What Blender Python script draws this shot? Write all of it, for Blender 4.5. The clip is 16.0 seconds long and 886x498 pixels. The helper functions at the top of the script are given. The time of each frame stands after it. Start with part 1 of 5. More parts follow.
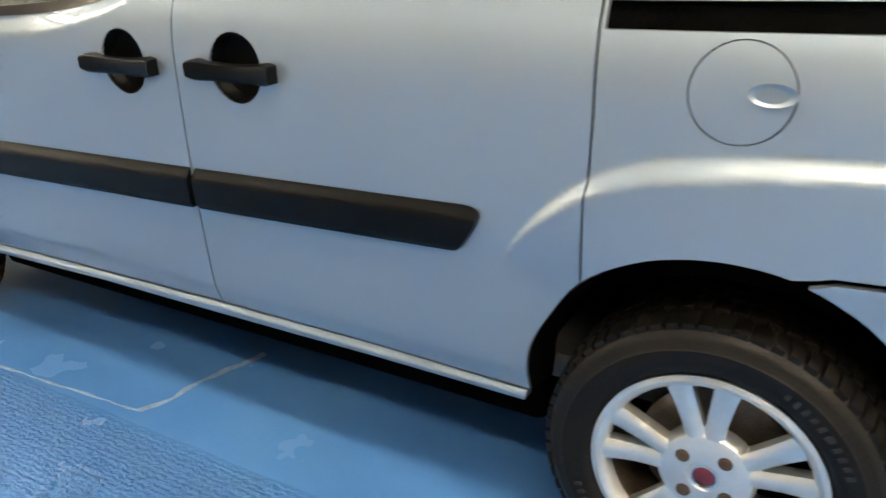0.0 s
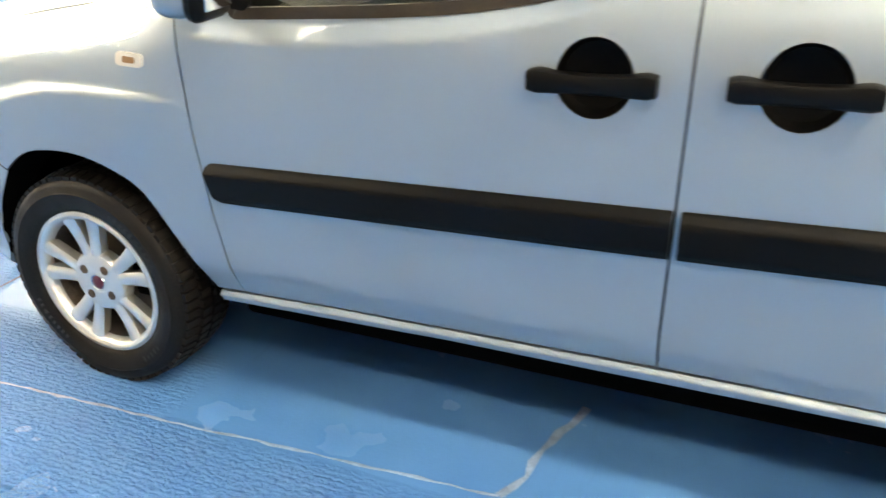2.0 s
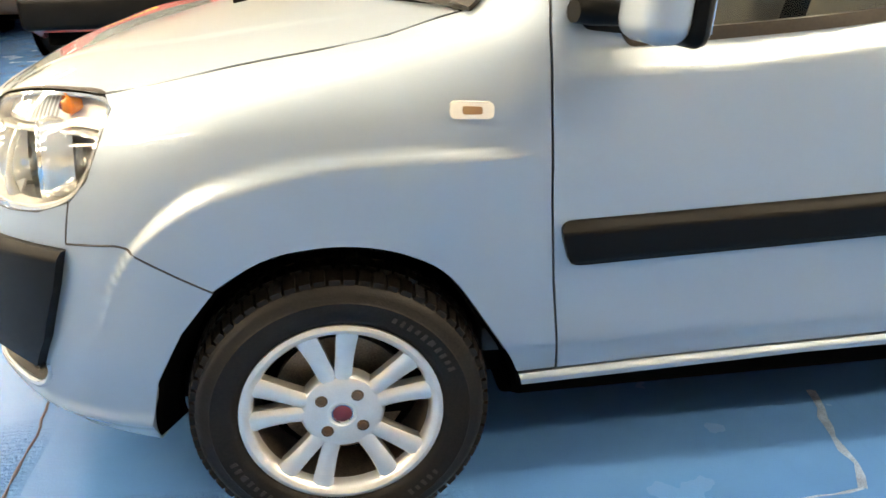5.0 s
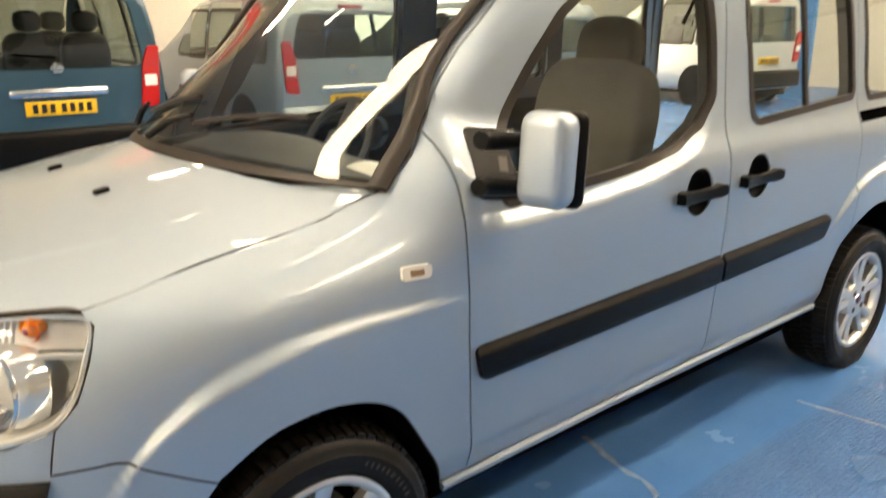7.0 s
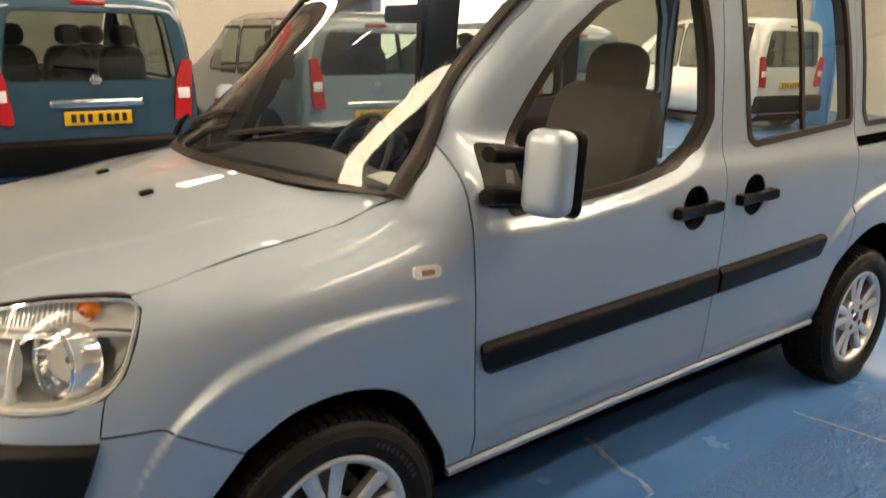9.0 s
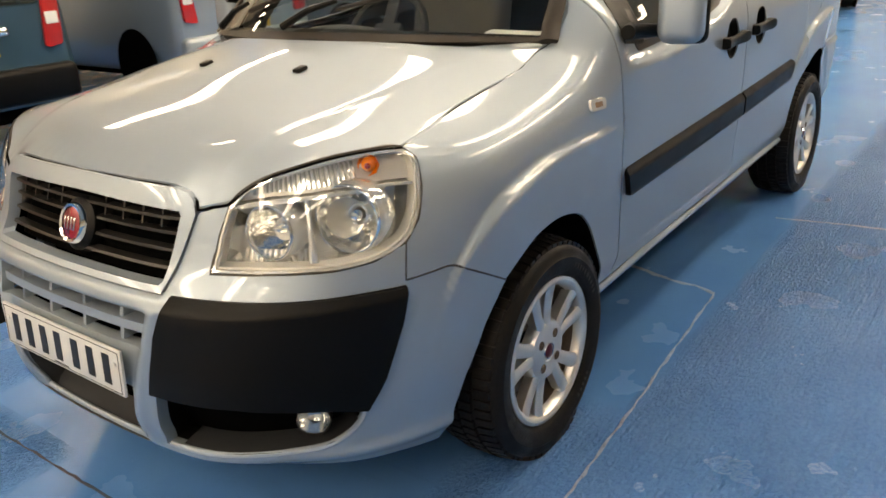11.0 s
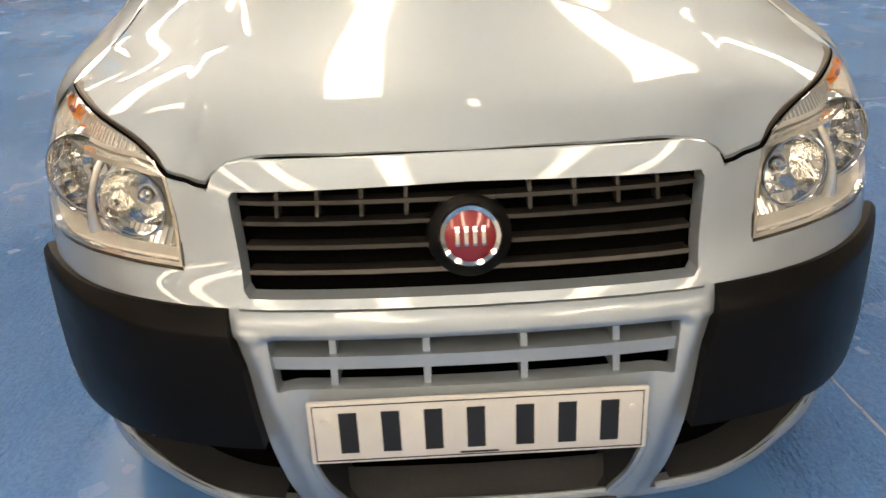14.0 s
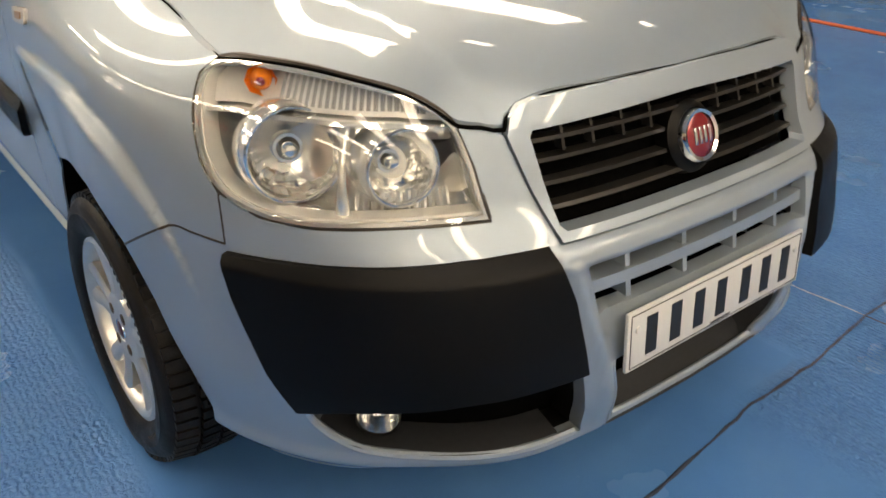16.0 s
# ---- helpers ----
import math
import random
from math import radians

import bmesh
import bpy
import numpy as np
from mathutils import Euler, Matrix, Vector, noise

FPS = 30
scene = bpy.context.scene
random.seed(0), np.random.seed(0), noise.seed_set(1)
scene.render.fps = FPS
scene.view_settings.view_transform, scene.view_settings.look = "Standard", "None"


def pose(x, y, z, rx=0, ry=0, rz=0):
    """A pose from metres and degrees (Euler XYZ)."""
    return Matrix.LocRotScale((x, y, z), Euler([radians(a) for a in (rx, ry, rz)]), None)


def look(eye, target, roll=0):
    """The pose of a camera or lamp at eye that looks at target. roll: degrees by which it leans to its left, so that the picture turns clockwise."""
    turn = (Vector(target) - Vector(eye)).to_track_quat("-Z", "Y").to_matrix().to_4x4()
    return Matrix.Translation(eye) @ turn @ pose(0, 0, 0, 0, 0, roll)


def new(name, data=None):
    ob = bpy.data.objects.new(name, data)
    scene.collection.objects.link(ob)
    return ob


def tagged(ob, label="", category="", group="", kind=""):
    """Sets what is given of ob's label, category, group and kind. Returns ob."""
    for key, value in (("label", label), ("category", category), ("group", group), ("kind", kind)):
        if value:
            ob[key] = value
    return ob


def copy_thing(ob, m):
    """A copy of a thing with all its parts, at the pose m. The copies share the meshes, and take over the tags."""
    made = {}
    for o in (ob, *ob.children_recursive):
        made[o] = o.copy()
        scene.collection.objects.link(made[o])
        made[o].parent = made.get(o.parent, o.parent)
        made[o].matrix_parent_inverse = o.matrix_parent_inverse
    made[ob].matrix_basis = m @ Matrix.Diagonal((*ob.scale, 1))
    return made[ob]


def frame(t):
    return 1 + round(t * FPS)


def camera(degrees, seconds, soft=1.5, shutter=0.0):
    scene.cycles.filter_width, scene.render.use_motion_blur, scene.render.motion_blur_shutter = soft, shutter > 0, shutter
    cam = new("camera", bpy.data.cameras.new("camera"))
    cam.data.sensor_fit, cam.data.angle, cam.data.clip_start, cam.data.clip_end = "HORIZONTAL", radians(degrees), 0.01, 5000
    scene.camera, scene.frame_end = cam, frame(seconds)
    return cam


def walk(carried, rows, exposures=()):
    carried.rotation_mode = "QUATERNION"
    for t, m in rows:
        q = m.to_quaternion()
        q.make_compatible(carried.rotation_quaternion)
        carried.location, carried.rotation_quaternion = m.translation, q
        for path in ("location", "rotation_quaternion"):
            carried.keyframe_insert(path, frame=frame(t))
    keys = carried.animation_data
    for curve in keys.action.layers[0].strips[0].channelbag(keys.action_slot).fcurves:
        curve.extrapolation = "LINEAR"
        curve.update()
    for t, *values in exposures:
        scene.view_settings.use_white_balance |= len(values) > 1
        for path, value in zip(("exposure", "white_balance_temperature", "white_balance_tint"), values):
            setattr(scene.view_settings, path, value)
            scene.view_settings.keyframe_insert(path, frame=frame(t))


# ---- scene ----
cam = camera(58.5, 16.0, shutter=0.4)
PATH = [
    (0, (2.775, -1.991, 1.216), (1.835, -0.415, 0.42), -1.9),
    (0.5, (2.511, -2.055, 1.23), (1.629, -0.459, 0.409), -1.8),
    (1, (2.173, -2.063, 1.237), (1.250, -0.508, 0.381), -2.9),
    (1.5, (1.904, -2.043, 1.225), (0.963, -0.496, 0.376), -0.4),
    (2, (1.596, -2.160, 1.244), (0.863, -0.507, 0.390), -1.5),
    (2.5, (1.346, -2.155, 1.233), (0.609, -0.504, 0.377), -1.1),
    (3, (1.054, -2.141, 1.207), (0.293, -0.524, 0.31), -1.2),
    (3.5, (0.779, -2.181, 1.21), (0.273, -0.443, 0.36), -1.0),
    (6, (-0.414, -2.103, 1.236), (0.301, -0.393, 0.485), -0.6),
    (6.5, (-0.601, -2.066, 1.292), (0.417, -0.494, 0.59), -0.5),
    (7, (-0.721, -2.092, 1.414), (0.51, -0.619, 0.853), -0.0),
    (7.5, (-0.744, -2.113, 1.497), (0.578, -0.662, 1.115), 0.1),
    (8, (-0.775, -2.139, 1.507), (0.591, -0.706, 1.219), 0.5),
    (8.5, (-0.791, -2.158, 1.477), (0.508, -0.684, 1.104), -0.2),
    (9, (-0.814, -2.247, 1.431), (0.383, -0.732, 0.911), 1.0),
    (9.5, (-0.961, -2.271, 1.384), (0.254, -0.799, 0.785), 0.3),
    (9.7, (-1.076, -2.242, 1.359), (0.145, -0.776, 0.758), -1.6),
    (11.8, (-1.751, -1.263, 1.294), (-0.163, -0.38, 0.458), -4.9),
    (12, (-1.767, -1.125, 1.277), (-0.157, -0.302, 0.424), -5.6),
    (12.5, (-1.828, -0.808, 1.277), (-0.152, -0.184, 0.382), -3.3),
    (13, (-1.926, -0.484, 1.293), (-0.192, -0.088, 0.378), -4.0),
    (13.5, (-1.868, -0.209, 1.275), (-0.096, -0.015, 0.37), -5.2),
    (14, (-1.816, 0.057, 1.28), (-0.035, 0.031, 0.371), -2.5),
    (14.5, (-1.818, 0.346, 1.283), (-0.085, -0.008, 0.349), -3.9),
    (15, (-1.741, 0.629, 1.242), (-0.07, 0.081, 0.289), -4.8),
    (15.5, (-1.629, 0.886, 1.239), (-0.06, 0.092, 0.286), -1.4),
    (16, (-1.511, 1.157, 1.218), (-0.122, 0.058, 0.289), 0.6),
]
walk(cam, [(t, look(e, g, r)) for t, e, g, r in PATH],
     exposures=[(0, .47, 7900, 9), (1.5, .86, 8300, 9), (3.5, .96, 8900, 11), (6, .70, 9400, 12), (7, .34, 9300, 14), (8, .05, 9400, 15), (9, -.25, 9400, 15),
                (9.7, -.30, 9300, 15), (12, -.32, 8800, 16), (13.5, -.38, 8800, 17), (16, -.50, 8500, 15)])







# ---- world and light ----
world = bpy.data.worlds.new("world")
scene.world = world
world.use_nodes = True
_sky = world.node_tree.nodes.new("ShaderNodeTexSky")
_sky.sky_type, _sky.sun_disc, _sky.sun_elevation, _sky.sun_rotation = "NISHITA", False, radians(40), radians(120)
world.node_tree.links.new(_sky.outputs[0], world.node_tree.nodes["Background"].inputs[0])
world.node_tree.nodes["Background"].inputs[1].default_value = 0.1


# ---- materials ----
def mat(name, col, rough=0.5, metal=0.0, coat=0.0, var=0.0, vscale=6.0, bump=0.0, bscale=60.0, emit=None, strength=0.0, spec=0.5, stretch=(1, 1, 1)):
    """A principled material with colour variation at two scales, roughness wear and fine relief."""
    m = bpy.data.materials.new(name)
    m.use_nodes = True
    nt = m.node_tree
    b = nt.nodes["Principled BSDF"]
    b.inputs["Base Color"].default_value = (*col, 1)
    b.inputs["Roughness"].default_value = rough
    b.inputs["Metallic"].default_value = metal
    b.inputs["Coat Weight"].default_value = coat
    b.inputs["Coat Roughness"].default_value = 0.02
    b.inputs["Specular IOR Level"].default_value = spec
    if emit:
        b.inputs["Emission Color"].default_value = (*emit, 1)
        b.inputs["Emission Strength"].default_value = strength
    if var or bump:
        tc = nt.nodes.new("ShaderNodeTexCoord")
        mp = nt.nodes.new("ShaderNodeMapping")
        mp.inputs["Scale"].default_value = stretch
        nt.links.new(tc.outputs["Object"], mp.inputs[0])
    if var:
        n1, n2 = nt.nodes.new("ShaderNodeTexNoise"), nt.nodes.new("ShaderNodeTexNoise")
        n1.inputs["Scale"].default_value, n2.inputs["Scale"].default_value = vscale, vscale * 14
        n1.inputs["Detail"].default_value = 5
        add = nt.nodes.new("ShaderNodeMath")
        add.operation = "ADD"
        ramp = nt.nodes.new("ShaderNodeMapRange")
        ramp.inputs["From Min"].default_value, ramp.inputs["From Max"].default_value = 0.7, 1.3
        ramp.inputs["To Min"].default_value, ramp.inputs["To Max"].default_value = 1 - var, 1 + var
        mul = nt.nodes.new("ShaderNodeVectorMath")
        mul.operation = "SCALE"
        mul.inputs[0].default_value = col
        for n in (n1, n2):
            nt.links.new(mp.outputs[0], n.inputs["Vector"])
        nt.links.new(n1.outputs[0], add.inputs[0])
        nt.links.new(n2.outputs[0], add.inputs[1])
        nt.links.new(add.outputs[0], ramp.inputs[0])
        nt.links.new(ramp.outputs[0], mul.inputs["Scale"])
        nt.links.new(mul.outputs[0], b.inputs["Base Color"])
        rr = nt.nodes.new("ShaderNodeMapRange")
        rr.inputs["From Min"].default_value, rr.inputs["From Max"].default_value = 0.3, 0.7
        rr.inputs["To Min"].default_value, rr.inputs["To Max"].default_value = rough * (1 - var * .6), min(1, rough * (1 + var * .6))
        nt.links.new(n1.outputs[0], rr.inputs[0])
        nt.links.new(rr.outputs[0], b.inputs["Roughness"])
    if bump:
        n3, bp = nt.nodes.new("ShaderNodeTexNoise"), nt.nodes.new("ShaderNodeBump")
        n3.inputs["Scale"].default_value, n3.inputs["Detail"].default_value = bscale, 3
        bp.inputs["Strength"].default_value, bp.inputs["Distance"].default_value = bump, 0.002
        nt.links.new(mp.outputs[0], n3.inputs["Vector"])
        nt.links.new(n3.outputs[0], bp.inputs["Height"])
        nt.links.new(bp.outputs[0], b.inputs["Normal"])
    return m


def glass(name, col, rough=0.0, base=0.06):
    """Thin clear pane: see-through with mirror gloss that grows at grazing angles."""
    m = bpy.data.materials.new(name)
    m.use_nodes = True
    nt = m.node_tree
    nt.nodes.remove(nt.nodes["Principled BSDF"])
    tr, gl, fr, mx = (nt.nodes.new("ShaderNode" + k) for k in ("BsdfTransparent", "BsdfGlossy", "LayerWeight", "MixShader"))
    tr.inputs[0].default_value = (*col, 1)
    gl.inputs["Roughness"].default_value = rough
    fr.inputs["Blend"].default_value = 0.5
    pw, ad = nt.nodes.new("ShaderNodeMath"), nt.nodes.new("ShaderNodeMapRange")
    pw.operation = "POWER"
    pw.inputs[1].default_value = 4.5
    ad.inputs["To Min"].default_value, ad.inputs["To Max"].default_value = base, 1.0
    nt.links.new(fr.outputs["Facing"], pw.inputs[0])
    nt.links.new(pw.outputs[0], ad.inputs[0])
    nt.links.new(ad.outputs[0], mx.inputs[0])
    nt.links.new(tr.outputs[0], mx.inputs[1])
    nt.links.new(gl.outputs[0], mx.inputs[2])
    nt.links.new(mx.outputs[0], nt.nodes["Material Output"].inputs[0])
    return m


PAINT = mat("ice_blue_metallic_paint", (0.375, 0.440, 0.488), 0.52, 0.72, coat=1.0, var=0.04, vscale=900)
PLASTIC = mat("grained_black_plastic", (0.0030, 0.0029, 0.0029), 0.38, var=0.25, vscale=8, bump=0.25, bscale=900, spec=0.15)
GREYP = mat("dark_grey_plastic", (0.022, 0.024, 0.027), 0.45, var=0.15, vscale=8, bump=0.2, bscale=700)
SEAL = mat("black_rubber_seal", (0.028, 0.021, 0.015), 0.42, var=0.2, vscale=10, spec=0.4)
# near-black without gloss: in hollows it holds their shade, elsewhere plain black
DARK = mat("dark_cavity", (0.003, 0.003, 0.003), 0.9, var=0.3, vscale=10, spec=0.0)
TYRE = mat("tyre_rubber", (0.0085, 0.0072, 0.0062), 0.50, var=0.5, vscale=14, bump=0.3, bscale=300, spec=0.20)
ALLOY = mat("silver_alloy", (0.74, 0.73, 0.70), 0.34, 0.75, coat=0.3, var=0.06, vscale=30)
CHROME = mat("chrome", (0.85, 0.85, 0.84), 0.07, 1.0)
BRONZE = mat("dull_wheel_bolt", (0.10, 0.06, 0.035), 0.5, 0.3, var=0.3, vscale=60)
RED = mat("red_enamel", (0.24, 0.012, 0.02), 0.25, 0.2, coat=0.8)
TYREMARK = mat("tyre_lettering", (0.018, 0.016, 0.014), 0.6)
CAPRED = mat("dull_red_cap", (0.13, 0.02, 0.035), 0.35, 0.1)
RIB = mat("satin_grille_edge", (0.012, 0.011, 0.010), 0.35)
PLATEW = mat("plate_white", (0.60, 0.598, 0.575), 0.35, var=0.03, vscale=20)
INK = mat("plate_ink", (0.012, 0.012, 0.012), 0.4)
AMBER = mat("amber_plastic", (0.85, 0.22, 0.01), 0.2, coat=0.6)
AMBERD = mat("dull_amber", (0.30, 0.16, 0.07), 0.3, coat=0.5)
CREAMLENS = mat("cream_lens", (0.72, 0.68, 0.60), 0.2, coat=0.8)
REFLECT = mat("lamp_reflector", (0.74, 0.74, 0.73), 0.14, 0.95, bump=0.9, bscale=28)
BEZEL = mat("lamp_bezel", (0.86, 0.86, 0.845), 0.09, 0.72, var=0.06, vscale=14, bump=0.55, bscale=38)
PALE = mat("pale_lamp_plastic", (0.64, 0.63, 0.60), 0.25, 0.15, var=0.06, vscale=14, bump=0.1, bscale=30)
FACET = mat("faceted_chrome", (0.76, 0.76, 0.75), 0.05, 1.0, bump=0.9, bscale=42)
LENS = glass("clear_lamp_lens", (0.95, 0.95, 0.93))
GLASS = glass("tinted_window", (0.70, 0.74, 0.70))
SCREEN = glass("windscreen_glass", (0.78, 0.82, 0.78))
CLOTH = mat("dark_seat_cloth", (0.12, 0.112, 0.10), 0.9, var=0.3, vscale=12, bump=0.5, bscale=500)
DASH = mat("dashboard_plastic", (0.035, 0.036, 0.038), 0.55, var=0.2, vscale=9, bump=0.3, bscale=500)
WHITEP = mat("white_sign", (0.80, 0.79, 0.76), 0.4, var=0.03, vscale=5)
DISC = mat("brake_disc_steel", (0.20, 0.16, 0.13), 0.5, 0.8, var=0.4, vscale=20)


# ---- mesh helpers ----
def part(name, bm, material, parent=None, label="", smooth=True, angle=38, pose_=None):
    """Links a bmesh as one mesh object, under a thing or a part."""
    me = bpy.data.meshes.new(name)
    bmesh.ops.recalc_face_normals(bm, faces=bm.faces[:])
    bm.to_mesh(me)
    bm.free()
    me.materials.append(material)
    lay = me.attributes.get("skin_normal")
    if smooth and lay:
        me.shade_smooth()
        ns = [Vector(d.vector) for d in lay.data]
        loops = [None] * len(me.loops)
        for p in me.polygons:
            flat = any(ns[i].length < .5 for i in p.vertices)
            for li, vi in zip(p.loop_indices, p.vertices):
                n = ns[vi]
                loops[li] = p.normal.copy() if flat or n.length < .5 else (n if n.dot(p.normal) > 0 else -n)
        me.normals_split_custom_set(loops)
    elif smooth:
        me.shade_smooth()
        me.set_sharp_from_angle(angle=radians(angle))
    if lay:
        me.attributes.remove(me.attributes["skin_normal"])
    ob = new(name, me)
    if parent is not None:
        ob.parent = parent
    if pose_ is not None:
        ob.matrix_basis = pose_
    if label:
        tagged(ob, label)
    return ob


def empty(name, label, category, group="", kind=""):
    ob = new(name)
    ob.empty_display_size = 0.1
    return tagged(ob, label, category, group, kind)


def mirrored(bm):
    b2 = bm.copy()
    for v in b2.verts:
        v.co.y = -v.co.y
    lay = b2.verts.layers.float_vector.get("skin_normal")
    if lay:
        for v in b2.verts:
            n = v[lay]
            v[lay] = (n.x, -n.y, n.z)
    bmesh.ops.reverse_faces(b2, faces=b2.faces)
    return b2


def box(bm, x0, x1, y0, y1, z0, z1, bev=0.0, seg=2):
    r = bmesh.ops.create_cube(bm, size=1)
    for v in r["verts"]:
        v.co = ((x0 + x1) / 2 + v.co.x * (x1 - x0), (y0 + y1) / 2 + v.co.y * (y1 - y0), (z0 + z1) / 2 + v.co.z * (z1 - z0))
    if bev:
        es = list({e for v in r["verts"] for e in v.link_edges})
        bmesh.ops.bevel(bm, geom=es, offset=bev, segments=seg, affect="EDGES", profile=0.5)
    return bm


def boxed(x0, x1, y0, y1, z0, z1, bev=0.0, seg=2):
    return box(bmesh.new(), x0, x1, y0, y1, z0, z1, bev, seg)


def lathe(profile, n=48, m=None, bm=None):
    """Turns a profile of (radius, depth) round the y axis."""
    bm = bm or bmesh.new()
    m = m or Matrix()
    rings = []
    for r, d in profile:
        if r < 1e-6:
            rings.append([bm.verts.new(m @ Vector((0, d, 0)))])
        else:
            rings.append([bm.verts.new(m @ Vector((r * math.cos(2 * math.pi * i / n), d, r * math.sin(2 * math.pi * i / n)))) for i in range(n)])
    for a, b in zip(rings, rings[1:]):
        for i in range(n):
            j = (i + 1) % n
            q = ([a[0]] if len(a) == 1 else [a[i], a[j]]) + ([b[0]] if len(b) == 1 else [b[j], b[i]])
            if len(q) > 2:
                bm.faces.new(q)
    return bm


def tube(points, r, n=8, bm=None, caps=True):
    """A round bar along points; r may be a number or one per point."""
    bm = bm or bmesh.new()
    pts = [Vector(p) for p in points]
    rs = r if isinstance(r, (list, tuple)) else [r] * len(pts)
    rings, up = [], None
    for i, p in enumerate(pts):
        d = (pts[min(i + 1, len(pts) - 1)] - pts[max(i - 1, 0)]).normalized()
        if up is None:
            up = d.orthogonal().normalized()
        up = (up - d * up.dot(d)).normalized()
        w = d.cross(up)
        rings.append([bm.verts.new(p + rs[i] * (math.cos(2 * math.pi * k / n) * up + math.sin(2 * math.pi * k / n) * w)) for k in range(n)])
    for a, b in zip(rings, rings[1:]):
        for k in range(n):
            bm.faces.new((a[k], a[(k + 1) % n], b[(k + 1) % n], b[k]))
    if caps:
        bm.faces.new(rings[0][::-1])
        bm.faces.new(rings[-1])
    return bm


def grid(f, nu, nv, bm=None, thick=0.0):
    """A sheet f(a, b) over the unit square."""
    bm = bm or bmesh.new()
    vs = [[bm.verts.new(f(i / nu, j / nv)) for j in range(nv + 1)] for i in range(nu + 1)]
    fs = [bm.faces.new((vs[i][j], vs[i + 1][j], vs[i + 1][j + 1], vs[i][j + 1])) for i in range(nu) for j in range(nv)]
    if thick:
        bmesh.ops.recalc_face_normals(bm, faces=fs)
        bmesh.ops.solidify(bm, geom=fs, thickness=thick)
    return bm


def fillet(pts, r=0.02, n=5):
    """Rounds a polygon's corners; a point may carry its own radius as a third number."""
    out, k = [], len(pts)
    for i in range(k):
        p = Vector(pts[i][:2])
        rad = pts[i][2] if len(pts[i]) > 2 else r
        a, b = Vector(pts[i - 1][:2]) - p, Vector(pts[(i + 1) % k][:2]) - p
        ang = a.angle(b)
        if rad <= 0 or ang > radians(172):
            out.append(tuple(p))
            continue
        d = min(rad / math.tan(ang / 2), a.length * .48, b.length * .48)
        p0, p1 = p + a.normalized() * d, p + b.normalized() * d
        for j in range(n + 1):
            t = j / n
            q = p0 * (1 - t) ** 2 + p * 2 * t * (1 - t) + p1 * t * t
            out.append((q.x, q.y))
    return out


def inset(pts, d):
    """Moves a polygon's outline inwards by d."""
    k = len(pts)
    area = sum(pts[i - 1][0] * pts[i][1] - pts[i][0] * pts[i - 1][1] for i in range(k))
    sg = 1 if area > 0 else -1
    out = []
    for i in range(k):
        p = Vector(pts[i])
        a, b = (p - Vector(pts[i - 1])), (Vector(pts[(i + 1) % k]) - p)
        if a.length < 1e-7 or b.length < 1e-7:
            out.append(tuple(p))
            continue
        a.normalize(), b.normalize()
        n = Vector((-a.y - b.y, a.x + b.x)) * sg
        c = max(0.5, n.length / 2)
        n.normalize()
        q = p + n * (d / c)
        out.append((q.x, q.y))
    return out


def sheet(f, outer, holes=(), step=0.03, lift=0.0, depth=0.014, step2=None, e=0.006):
    """A skin panel: the region inside outer and outside holes, cut into a grid, laid on the surface f(u, v, lift), with a return edge of that depth."""
    bm = bmesh.new()
    lay = bm.verts.layers.float_vector.new("skin_normal")
    for loop in (outer, *holes):
        vs = [bm.verts.new((p[0], p[1], 0)) for p in loop]
        for a, b in zip(vs, vs[1:] + vs[:1]):
            bm.edges.new((a, b))
    bmesh.ops.triangle_fill(bm, use_beauty=True, use_dissolve=False, edges=bm.edges[:])
    if holes:
        for h in holes:
            inside = [fc for fc in bm.faces if in_poly(fc.calc_center_median().xy, h)]
            bmesh.ops.delete(bm, geom=inside, context="FACES_ONLY")
    us, vs = [p[0] for p in outer], [p[1] for p in outer]
    for k, (lo, hi, st) in enumerate(((min(us), max(us), step), (min(vs), max(vs), step2 or step))):
        n = max(1, int((hi - lo) / st))
        for i in range(1, n):
            co, no = [0, 0, 0], [0, 0, 0]
            co[k], no[k] = lo + (hi - lo) * i / n, 1
            bmesh.ops.bisect_plane(bm, geom=bm.verts[:] + bm.edges[:] + bm.faces[:], plane_co=co, plane_no=no, dist=1e-5)
    for v in list(bm.verts):
        if not v.link_faces:
            bm.verts.remove(v)
    rim = [e for e in bm.edges if len(e.link_faces) == 1]
    uv = {v: (v.co.x, v.co.y) for v in bm.verts}
    if depth:
        r = bmesh.ops.extrude_edge_only(bm, edges=rim)
        for v in [g for g in r["geom"] if isinstance(g, bmesh.types.BMVert)]:
            uv[v] = (v.co.x, v.co.y, -depth)
    for v in bm.verts:
        q = uv.get(v) or (v.co.x, v.co.y)
        v.co = f(q[0], q[1], lift + (q[2] if len(q) > 2 else 0))
        if len(q) < 3:
            u, w = q[0], q[1]
            a, b, d, g = (Vector(f(*r, lift)) for r in ((u + e, w), (u - e, w), (u, w + e), (u, w - e)))
            v[lay] = (a - b).cross(d - g).normalized()
    return bm


def in_poly(p, poly):
    x, y, c = p[0], p[1], False
    for (x0, y0), (x1, y1) in zip(poly, poly[1:] + poly[:1]):
        if (y0 > y) != (y1 > y) and x < (x1 - x0) * (y - y0) / (y1 - y0) + x0:
            c = not c
    return c


